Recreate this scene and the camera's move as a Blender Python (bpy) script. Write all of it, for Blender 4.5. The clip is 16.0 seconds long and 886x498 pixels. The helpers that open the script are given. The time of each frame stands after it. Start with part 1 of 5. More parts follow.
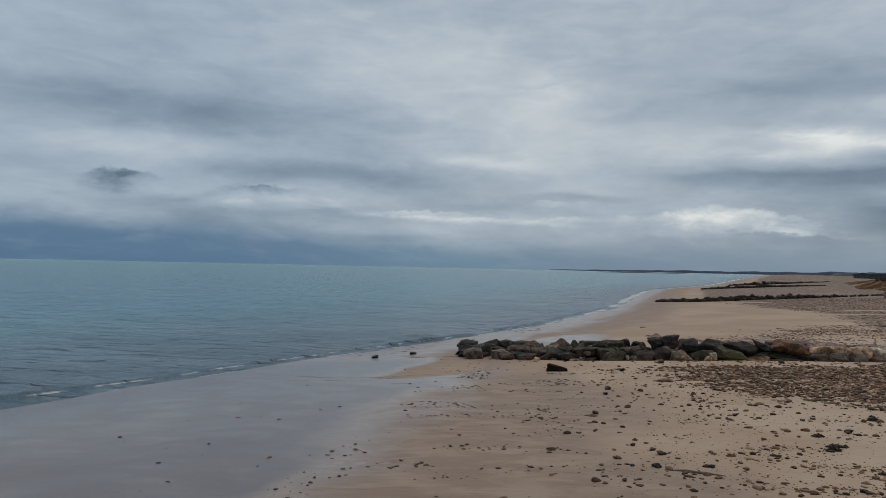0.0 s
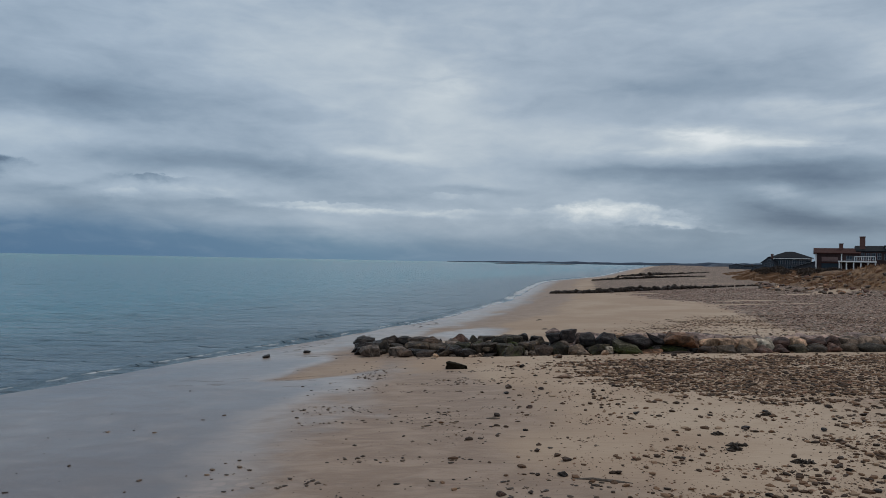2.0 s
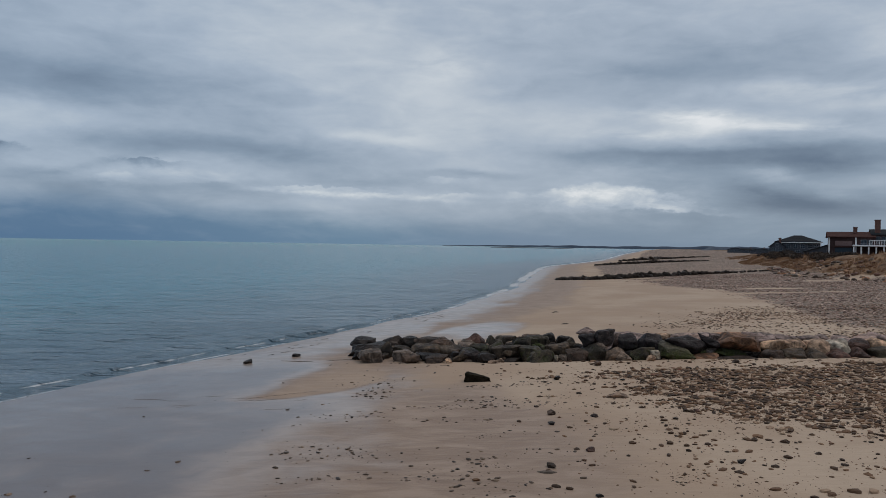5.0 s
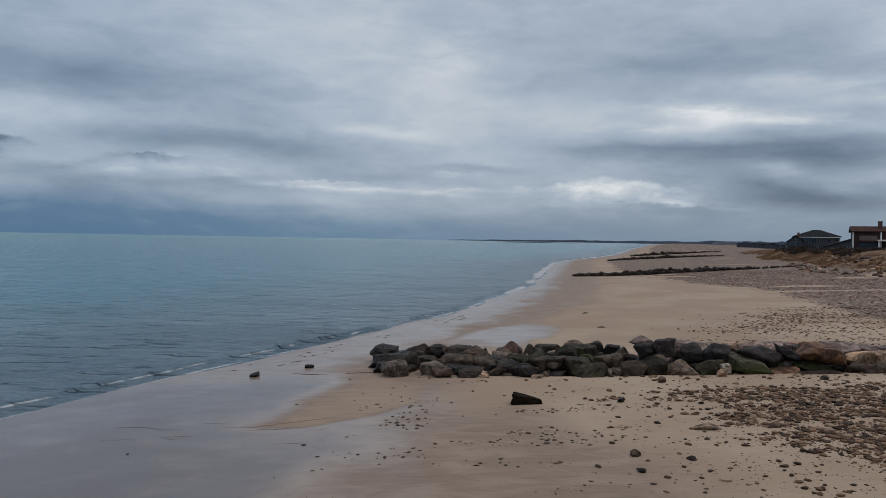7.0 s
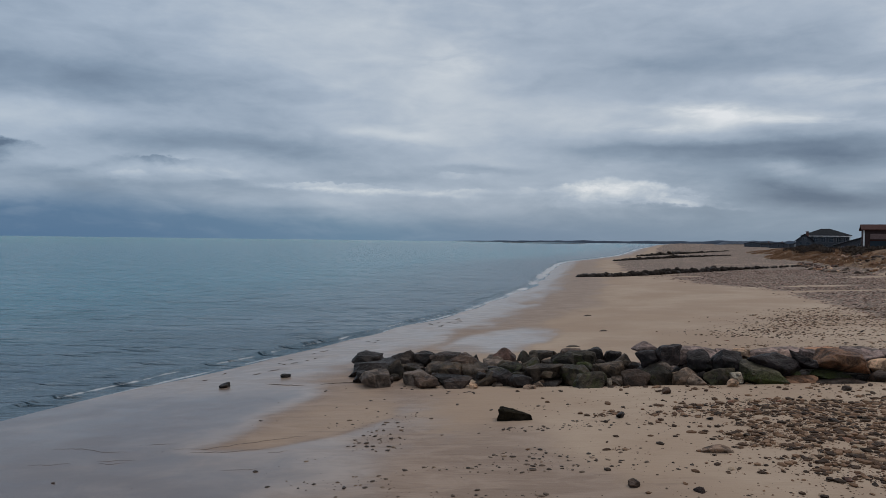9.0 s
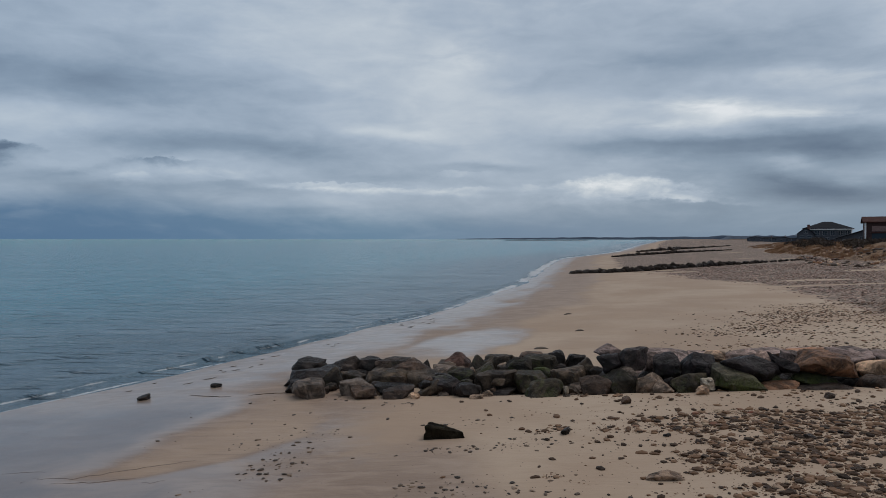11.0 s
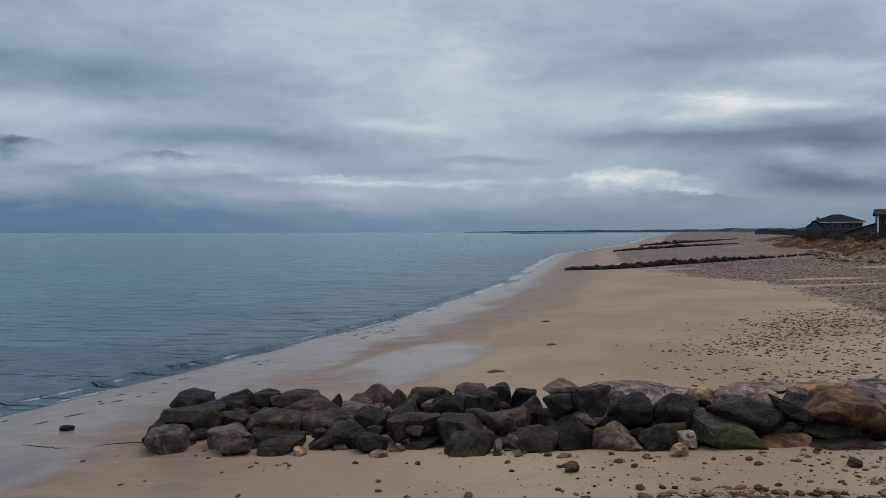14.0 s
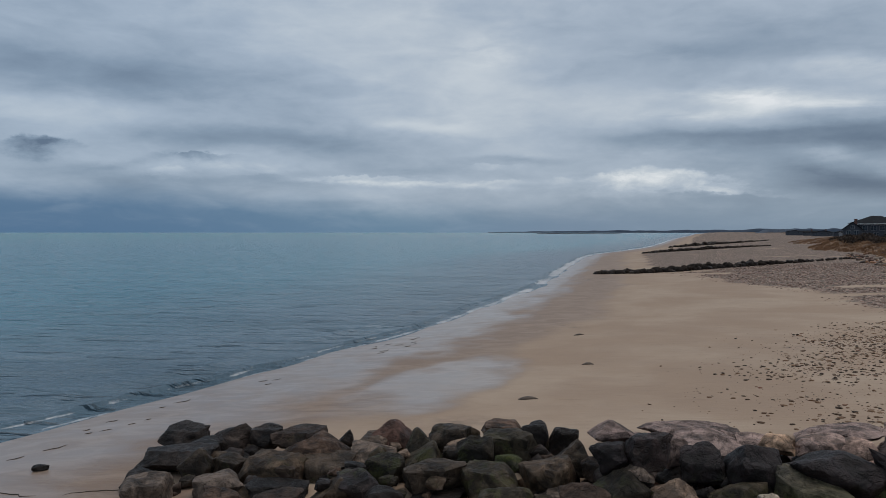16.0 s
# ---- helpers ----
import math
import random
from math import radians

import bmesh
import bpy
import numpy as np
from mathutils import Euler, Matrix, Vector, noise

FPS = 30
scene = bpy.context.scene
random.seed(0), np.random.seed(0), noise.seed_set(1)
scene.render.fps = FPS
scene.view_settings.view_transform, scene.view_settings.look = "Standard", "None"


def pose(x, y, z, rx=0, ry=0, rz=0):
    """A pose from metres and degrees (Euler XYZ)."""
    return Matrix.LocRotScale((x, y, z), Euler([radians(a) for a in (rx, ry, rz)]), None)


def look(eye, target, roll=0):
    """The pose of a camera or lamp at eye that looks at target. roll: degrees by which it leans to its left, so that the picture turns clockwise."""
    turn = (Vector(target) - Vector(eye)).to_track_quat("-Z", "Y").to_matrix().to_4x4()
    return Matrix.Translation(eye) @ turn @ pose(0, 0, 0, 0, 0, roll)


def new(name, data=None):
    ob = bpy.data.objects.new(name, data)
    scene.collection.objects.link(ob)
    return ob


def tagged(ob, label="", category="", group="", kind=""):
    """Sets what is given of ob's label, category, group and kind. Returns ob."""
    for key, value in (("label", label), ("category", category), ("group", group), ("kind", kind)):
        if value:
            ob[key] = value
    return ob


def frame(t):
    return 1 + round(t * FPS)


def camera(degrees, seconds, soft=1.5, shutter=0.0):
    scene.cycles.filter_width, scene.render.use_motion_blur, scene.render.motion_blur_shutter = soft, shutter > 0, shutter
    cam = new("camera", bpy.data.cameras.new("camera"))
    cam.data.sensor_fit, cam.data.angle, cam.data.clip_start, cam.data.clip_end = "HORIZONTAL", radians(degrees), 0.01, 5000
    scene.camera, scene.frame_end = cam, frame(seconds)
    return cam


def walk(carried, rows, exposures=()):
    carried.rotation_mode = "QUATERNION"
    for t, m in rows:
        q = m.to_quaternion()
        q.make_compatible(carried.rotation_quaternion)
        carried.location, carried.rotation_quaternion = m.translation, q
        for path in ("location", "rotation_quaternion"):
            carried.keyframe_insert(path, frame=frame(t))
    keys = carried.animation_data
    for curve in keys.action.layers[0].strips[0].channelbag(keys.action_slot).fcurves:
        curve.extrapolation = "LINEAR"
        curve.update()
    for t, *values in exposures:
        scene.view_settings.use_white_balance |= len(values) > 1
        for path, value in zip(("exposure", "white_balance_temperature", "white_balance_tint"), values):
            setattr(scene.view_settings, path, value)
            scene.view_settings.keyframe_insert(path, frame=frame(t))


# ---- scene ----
cam = camera(61.8, 16.0, 0.75)

PATH = [
    (0, (0.695, -3.311, 5.58), (0.339, -1.344, 5.628), 1.2),
    (0.5, (0.669, -3.515, 5.643), (0.422, -1.531, 5.693), 1.3),
    (1, (0.63, -3.402, 5.691), (0.463, -1.41, 5.74), 1.3),
    (1.5, (0.6, -2.849, 5.709), (0.483, -0.853, 5.751), 1.1),
    (2, (0.529, -1.987, 5.739), (0.448, 0.011, 5.77), 1.1),
    (2.5, (0.421, -1.072, 5.851), (0.359, 0.927, 5.871), 1.1),
    (3, (0.277, -0.002, 5.888), (0.225, 1.997, 5.899), 1.0),
    (5.5, (-0.819, 5.29, 5.905), (-0.889, 7.289, 5.888), 1.0),
    (6, (-1.133, 6.42, 5.946), (-1.203, 8.418, 5.924), 1.0),
    (6.5, (-1.495, 7.474, 5.962), (-1.568, 9.472, 5.937), 1.0),
    (7, (-1.871, 8.489, 5.952), (-1.953, 10.487, 5.925), 1.0),
    (7.5, (-2.153, 9.397, 5.962), (-2.225, 11.396, 5.935), 1.0),
    (8, (-2.038, 10.084, 6.007), (-2.098, 12.083, 5.979), 0.9),
    (8.5, (-1.661, 10.505, 6.014), (-1.732, 12.504, 5.988), 0.8),
    (9, (-1.165, 10.877, 5.862), (-1.264, 12.874, 5.838), 0.7),
    (11.5, (1.295, 14.625, 5.709), (1.187, 16.622, 5.677), -0.0),
    (12, (1.748, 15.566, 5.866), (1.638, 17.563, 5.83), -0.0),
    (12.5, (2.188, 16.545, 5.97), (2.075, 18.542, 5.931), -0.1),
    (13, (2.583, 17.565, 6.01), (2.465, 19.561, 5.968), -0.1),
    (13.5, (2.917, 18.596, 5.969), (2.792, 20.592, 5.925), -0.1),
    (14, (3.211, 19.675, 5.967), (3.084, 21.67, 5.92), -0.1),
    (14.5, (3.379, 20.673, 5.993), (3.259, 22.669, 5.945), -0.1),
    (15, (3.401, 21.737, 6.058), (3.281, 23.733, 6.011), -0.1),
    (15.5, (3.246, 22.512, 6.234), (3.093, 24.506, 6.187), -0.0),
    (16, (2.973, 22.6, 6.29), (2.78, 24.59, 6.243), 0.0),
]
EXPOSURES = [(0.0, 0.0, 6850, 11), (1.0, 0.0, 6600, 10), (3.0, 0.0, 6530, 10), (5.5, 0.0, 6620, 13), (9.0, 0.0, 6620, 13), (11.5, 0.0, 6560, 12), (16.0, 0.0, 6560, 12)]
walk(cam, [(t, look(e, g, r)) for t, e, g, r in PATH], EXPOSURES)


# ---- light: overcast sky, soft sun behind cloud ----
SUN_AZ, SUN_EL = 60.0, 60.0      # degrees clockwise from north (+y), and up
sun = new("sun", bpy.data.lights.new("sun", "SUN"))
sun.data.energy, sun.data.angle, sun.data.color = 0.72, radians(25), (1.0, 0.87, 0.77)
sun.matrix_world = pose(0, 0, 60, 90 - SUN_EL, 0, 180 - SUN_AZ)


class Net:
    """Short hand for shader nodes."""

    def __init__(self, tree):
        self.tree = tree
        tree.nodes.clear()

    def node(self, kind):
        return self.tree.nodes.new(kind)

    def put(self, value, socket):
        if isinstance(value, bpy.types.NodeSocket):
            self.tree.links.new(value, socket)
        else:
            socket.default_value = value

    def math(self, op, a, b=0.0, c=0.0, clamp=False):
        n = self.node("ShaderNodeMath")
        n.operation, n.use_clamp = op, clamp
        for v, s in zip((a, b, c), n.inputs):
            self.put(v, s)
        return n.outputs[0]

    def add(self, a, b):
        return self.math("ADD", a, b)

    def mul(self, a, b):
        return self.math("MULTIPLY", a, b)

    def step(self, v, lo, hi, a=0.0, b=1.0):
        n = self.node("ShaderNodeMapRange")
        n.interpolation_type = "SMOOTHSTEP"
        for x, s in zip((v, lo, hi, a, b), n.inputs):
            self.put(x, s)
        return n.outputs[0]

    def noise(self, vec, scale, detail=4.0, rough=0.55, dist=0.0, color=False):
        n = self.node("ShaderNodeTexNoise")
        self.put(vec, n.inputs["Vector"])
        for k, v in (("Scale", scale), ("Detail", detail), ("Roughness", rough), ("Distortion", dist)):
            self.put(v, n.inputs[k])
        return n.outputs["Color" if color else "Fac"]

    def voronoi(self, vec, scale, feature="F1"):
        n = self.node("ShaderNodeTexVoronoi")
        n.feature = feature
        self.put(vec, n.inputs["Vector"])
        self.put(scale, n.inputs["Scale"])
        return n

    def stretch(self, vec, s, turn=(0, 0, 0)):
        n = self.node("ShaderNodeMapping")
        self.put(vec, n.inputs["Vector"])
        n.inputs["Scale"].default_value, n.inputs["Rotation"].default_value = s, turn
        return n.outputs[0]

    def xyz(self, vec):
        n = self.node("ShaderNodeSeparateXYZ")
        self.put(vec, n.inputs[0])
        return n.outputs

    def vec(self, x, y, z):
        n = self.node("ShaderNodeCombineXYZ")
        for v, s in zip((x, y, z), n.inputs):
            self.put(v, s)
        return n.outputs[0]

    def mix(self, fac, a, b, blend="MIX"):
        n = self.node("ShaderNodeMix")
        n.data_type, n.blend_type = "RGBA", blend
        for v, s in ((fac, n.inputs[0]), (a, n.inputs[6]), (b, n.inputs[7])):
            if isinstance(v, tuple) and len(v) == 3:
                v = (*v, 1)
            self.put(v, s)
        return n.outputs[2]

    def ramp(self, fac, stops):
        n = self.node("ShaderNodeValToRGB")
        self.put(fac, n.inputs[0])
        e = n.color_ramp.elements
        while len(e) < len(stops):
            e.new(0.5)
        for el, (p, c) in zip(e, stops):
            el.position, el.color = p, (*c, 1)
        return n.outputs[0]

    def bump(self, height, strength, distance, normal=None):
        n = self.node("ShaderNodeBump")
        self.put(height, n.inputs["Height"])
        n.inputs["Strength"].default_value, n.inputs["Distance"].default_value = strength, distance
        if normal is not None:
            self.put(normal, n.inputs["Normal"])
        return n.outputs[0]

    def attr(self, name):
        n = self.node("ShaderNodeAttribute")
        n.attribute_name = name
        return n.outputs["Fac"]


def srgb(r, g, b):
    return tuple(((v / 255 + 0.055) / 1.055) ** 2.4 if v > 10 else v / 255 / 12.92 for v in (r, g, b))


world = bpy.data.worlds.new("sky")
scene.world = world
world.use_nodes = True
w = Net(world.node_tree)
way = w.node("ShaderNodeTexCoord").outputs["Generated"]
dx, dy, dz = w.xyz(way)
az = w.math("ARCTAN2", dx, dy)
el = w.math("ARCSINE", dz)
# cloud sheet seen in perspective, and a finer texture in angles
lift = w.math("MAXIMUM", w.add(dz, 0.10), 0.05)
sheet = w.vec(w.math("DIVIDE", dx, lift), w.math("DIVIDE", dy, lift), 0.0)
broad = w.noise(w.stretch(sheet, (0.5, 0.8, 1)), 0.8, 4, 0.5, 0.5)
polar = w.vec(az, el, 0.0)
heap = w.noise(w.stretch(polar, (1.0, 2.6, 1), (0, 0, 0.06)), 4.2, 5, 0.5, 0.7)
wisp = w.noise(w.stretch(polar, (1.0, 3.6, 1), (0, 0, 0.10)), 10.5, 6, 0.55, 0.5)
curl = w.noise(w.stretch(polar, (1.0, 2.2, 1)), 26, 5, 0.6, 0.3)
bend = w.noise(w.stretch(polar, (6, 16, 1)), 1.6, 5, 0.6, color=True)
bx, by, _ = w.xyz(bend)
azw = w.add(az, w.mul(w.add(bx, -0.5), 0.09))
elw = w.add(el, w.mul(w.add(by, -0.5), 0.024))
puff = w.noise(w.stretch(polar, (12, 26, 1)), 2.4, 6, 0.62, color=True)
px_, py_, _ = w.xyz(puff)
azp = w.add(az, w.mul(w.add(px_, -0.5), 0.06))
elp = w.add(el, w.mul(w.add(py_, -0.5), 0.022))

# cloud banks: azimuth, elevation, half width, half height, lean, weight, crispness
BANKS_SOFT = [
    (-0.385, 0.123, 0.220, 0.0161, 0.04, -0.19), (-0.560, 0.192, 0.170, 0.0263, 0.00, -0.13),
    (-0.390, 0.187, 0.150, 0.0170, 0.00, -0.08), (-0.570, 0.139, 0.110, 0.0175, 0.00, 0.16),
    (-0.120, 0.142, 0.060, 0.0080, 0.10, 0.12), (-0.500, 0.060, 0.160, 0.0145, -0.05, -0.08),
    (0.305, 0.116, 0.190, 0.0131, 0.03, -0.20), (0.430, 0.059, 0.110, 0.0176, 0.00, -0.15),
    (0.300, 0.153, 0.090, 0.0122, 0.00, 0.11), (0.490, 0.174, 0.070, 0.0085, 0.00, 0.11),
    (-0.050, 0.218, 0.035, 0.0300, 0.00, 0.05), (0.370, 0.234, 0.190, 0.0327, 0.00, -0.07),
    (0.530, 0.240, 0.060, 0.0249, 0.00, 0.14), (-0.020, 0.188, 0.200, 0.0699, 0.00, 0.10),
]
BANKS_SOFT_MORE = [
    (0.35, 0.040, 0.30, 0.035, 0.0, -0.10),
    (-0.229, 0.273, 0.119, 0.0339, 0.00, 0.08), (0.446, 0.108, 0.076, 0.0174, 0.00, -0.13), (0.422, 0.136, 0.066, 0.0203, 0.00, -0.05),
    (-0.394, 0.055, 0.136, 0.0159, 0.00, -0.06), (0.162, 0.167, 0.087, 0.0089, 0.00, 0.06), (0.309, 0.164, 0.060, 0.0100, 0.05, 0.07),
    (0.074, 0.260, 0.090, 0.0189, 0.00, -0.05), (-0.124, 0.085, 0.122, 0.0107, 0.00, -0.06),
]
BANKS_CRISP = [
    (-0.600, 0.106, 0.030, 0.0106, 0.00, -0.27), (-0.535, 0.076, 0.036, 0.0122, 0.05, -0.06), (-0.460, 0.063, 0.045, 0.0127, 0.00, -0.05),
    (-0.447, 0.075, 0.022, 0.0085, 0.00, 0.08), (-0.415, 0.097, 0.034, 0.0050, 0.00, -0.16), (-0.200, 0.072, 0.060, 0.0034, 0.00, 0.10),
    (-0.132, 0.067, 0.046, 0.0030, 0.00, 0.07), (0.140, 0.070, 0.040, 0.0100, 0.00, 0.15), (0.184, 0.076, 0.045, 0.0118, 0.00, 0.16),
    (0.230, 0.069, 0.043, 0.0124, 0.10, 0.13), (0.265, 0.055, 0.041, 0.0101, 0.12, 0.11), (0.262, 0.045, 0.052, 0.0060, 0.05, -0.13),
    (0.074, 0.068, 0.030, 0.0061, 0.00, 0.05), (-0.033, 0.088, 0.034, 0.0038, 0.00, 0.06), (-0.025, 0.066, 0.030, 0.0046, 0.00, 0.07),
    (-0.345, 0.069, 0.042, 0.0088, 0.00, -0.05), (-0.259, 0.061, 0.051, 0.0090, 0.00, -0.05),
]
BANKS_WISPY = [
    (0.300, 0.166, 0.065, 0.0085, 0.08, 0.17), (0.405, 0.152, 0.060, 0.0075, 0.04, 0.14), (0.235, 0.151, 0.060, 0.0050, 0.00, 0.09),
    (0.370, 0.073, 0.080, 0.0120, 0.32, -0.12), (0.400, 0.086, 0.050, 0.0070, 0.25, 0.07), (0.060, 0.205, 0.090, 0.0150, 0.00, -0.11),
    (-0.035, 0.238, 0.030, 0.0190, 0.00, 0.08), (0.200, 0.228, 0.120, 0.0150, 0.06, -0.09), (-0.480, 0.092, 0.060, 0.0060, -0.25, -0.11),
    (-0.350, 0.086, 0.050, 0.0050, 0.00, 0.12), (-0.150, 0.063, 0.100, 0.0030, 0.02, 0.14), (0.300, 0.124, 0.200, 0.0048, 0.00, -0.08),
    (0.005, 0.095, 0.060, 0.0040, 0.02, -0.09), (0.430, 0.195, 0.100, 0.0100, 0.05, 0.09),
]
tone = w.add(w.mul(w.add(broad, -0.5), 0.30), w.mul(w.add(heap, -0.5), 0.30))
tone = w.add(tone, w.mul(w.add(wisp, -0.5), 0.24))
tone = w.add(tone, w.mul(w.add(curl, -0.5), 0.10))
tone = w.add(tone, 0.56)


def bank(a0, e0, wa, we, lean, weight, a, e, power):
    u = w.mul(w.add(a, -a0), 1 / wa)
    v = w.mul(w.add(w.add(e, -e0), w.mul(w.add(a, -a0), lean)), 1 / we)
    r = w.add(w.mul(u, u), w.mul(v, v))
    if power > 1:
        # billowing top, fading foot
        r = w.add(w.mul(u, u), w.mul(w.math("POWER", w.math("ABSOLUTE", w.add(v, w.mul(w.math("MAXIMUM", v, 0.0), 0.5))), 2.0), w.step(v, -0.3, 0.3, 0.35, 1.0)))
        r = w.math("POWER", r, w.step(v, -0.2, 0.6, 1.0, power))
    return w.mul(w.math("EXPONENT", w.mul(r, -0.8)), weight * 1.5)


for b in BANKS_SOFT + BANKS_SOFT_MORE:
    tone = w.add(tone, bank(*b, azw, elw, 1))
for b in BANKS_WISPY:
    tone = w.add(tone, w.mul(bank(*b, azw, elw, 1), w.step(wisp, 0.3, 0.68, 0.25, 1.3)))
for b in BANKS_CRISP:
    tone = w.add(tone, w.mul(bank(*b, azp, elp, 2.6), w.step(curl, 0.3, 0.7, 0.6, 1.35)))
cloud = w.ramp(tone, [(0.10, srgb(92, 110, 131)), (0.38, srgb(133, 151, 169)), (0.58, srgb(164, 179, 194)),
                      (0.80, srgb(196, 206, 213)), (1.0, srgb(222, 228, 231))])
cloud = w.mix(w.step(az, -0.6, 0.1, 1.0, 0.0), cloud, w.mix(1.0, cloud, (0.955, 0.99, 1.02), "MULTIPLY"))
# slate-blue rain haze low over the sea, paler over the land
low = w.step(w.add(w.add(el, w.step(az, -0.6, 0.0, 0.0, 0.022)), w.mul(w.add(by, -0.5), 0.03)), 0.030, 0.070, 1.0, 0.0)
haze = w.ramp(w.step(az, -0.65, 0.45), [(0.0, srgb(66, 106, 142)), (0.42, srgb(92, 127, 154)), (0.72, srgb(108, 133, 157)), (1.0, srgb(118, 140, 160))])
haze = w.mix(w.mul(w.step(wisp, 0.45, 0.8), 0.22), haze, srgb(146, 166, 186))
cloud = w.mix(w.mul(low, 0.92), cloud, haze)
# brighter cloud overhead, as under any overcast
cloud = w.mix(1.0, cloud, w.ramp(w.step(el, 0.35, 1.2), [(0, (1, 1, 1)), (1, (1.75, 1.56, 1.38))]), "MULTIPLY")
air = w.node("ShaderNodeTexSky")
air.sky_type, air.sun_disc, air.sun_elevation, air.sun_rotation = "NISHITA", False, radians(SUN_EL), radians(SUN_AZ)
air_dim = w.mix(1.0, air.outputs[0], (0.1, 0.1, 0.1), "MULTIPLY")
back = w.node("ShaderNodeBackground")
w.put(w.mix(0.94, air_dim, cloud), back.inputs[0])
w.put(back.outputs[0], w.node("ShaderNodeOutputWorld").inputs[0])


# ---- materials ----
def material(name, build):
    m = bpy.data.materials.new(name)
    m.use_nodes = True
    n = Net(m.node_tree)
    bsdf = n.node("ShaderNodeBsdfPrincipled")
    n.put(bsdf.outputs[0], n.node("ShaderNodeOutputMaterial").inputs[0])
    build(n, bsdf.inputs)
    return m


def place(n):
    return n.node("ShaderNodeNewGeometry").outputs["Position"]


def local(n):
    return n.node("ShaderNodeTexCoord").outputs["Object"]


def chance(n):
    return n.node("ShaderNodeObjectInfo").outputs["Random"]


def rock_material(name, tone, algae=0.0, gloss=0.6, spec=0.35, lichen=(0.42, 0.37, 0.32), wear=0.3):
    """Weathered stone: mottled tone, darker stains, hairline cracks, pale scuffs, worn pale edges and green weed near
    the sand; shade of hollows put into the colour.
    """
    def build(n, s):
        r = chance(n)
        shift = n.node("ShaderNodeVectorMath")
        n.put(place(n), shift.inputs[0])
        n.put(n.vec(n.mul(r, 17.0), n.mul(r, 5.0), n.mul(r, 29.0)), shift.inputs[1])
        p = shift.outputs[0]
        big = n.noise(p, 2.0, 4, 0.55, 0.8)
        mid = n.noise(p, 5.5, 5, 0.62, 0.5)
        grain = n.noise(p, 38, 5, 0.7)
        crack = n.math("ABSOLUTE", n.add(n.noise(p, 2.1, 5, 0.6, 0.9), -0.5))
        deep = tuple(v * 0.36 for v in tone)
        high = tuple(min(0.8, v * 2.2 + 0.006) for v in tone)
        c = n.mix(n.step(big, 0.38, 0.64), deep, high)
        c = n.mix(n.mul(n.step(mid, 0.44, 0.62), 0.55), c, tone)
        c = n.mix(n.mul(n.step(mid, 0.50, 0.36), 0.5), c, deep)
        c = n.mix(n.mul(n.step(n.noise(p, 3.3, 6, 0.66, 0.8), 0.56, 0.70), wear * 0.7), c, lichen)
        c = n.mix(n.mul(n.step(crack, 0.0, 0.012, 1.0, 0.0), 0.7), c, tuple(v * 0.2 for v in tone))
        c = n.mix(1.0, c, n.ramp(grain, [(0.3, (0.72, 0.71, 0.70)), (0.5, (1, 1, 1)), (0.7, (1.28, 1.26, 1.24))]), "MULTIPLY")
        c = n.mix(1.0, c, n.ramp(r, [(0, (0.50, 0.49, 0.50)), (0.5, (1, 1, 1)), (1, (1.65, 1.52, 1.36))]), "MULTIPLY")
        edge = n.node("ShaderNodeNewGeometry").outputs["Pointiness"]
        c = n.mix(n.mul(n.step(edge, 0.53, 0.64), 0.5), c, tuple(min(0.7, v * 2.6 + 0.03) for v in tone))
        # crease shading painted into the base colour: concave spots go darker
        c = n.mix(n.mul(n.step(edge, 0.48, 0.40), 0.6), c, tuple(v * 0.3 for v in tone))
        if algae:
            z = n.xyz(place(n))[2]
            weed = n.mul(n.step(n.noise(place(n), 2.3, 6, 0.66, 0.5), 0.60 - 0.20 * algae, 0.66 - 0.12 * algae), n.step(z, 1.25, 1.72, 1.0, 0.0))
            c = n.mix(n.mul(weed, min(0.9, 0.8 * algae)), c, n.mix(n.step(grain, 0.35, 0.65), (0.016, 0.020, 0.005), (0.088, 0.100, 0.024)))
        n.put(c, s["Base Color"])
        n.put(n.step(mid, 0.3, 0.7, gloss - 0.12, gloss + 0.16), s["Roughness"])
        h = n.add(n.add(n.mul(mid, 1.0), n.mul(big, 0.5)), n.add(n.mul(grain, 0.14), n.mul(n.step(crack, 0.0, 0.03), 0.25)))
        s["Specular IOR Level"].default_value = spec
        n.put(n.bump(h, 0.9, 0.085), s["Normal"])
    return material(name, build)


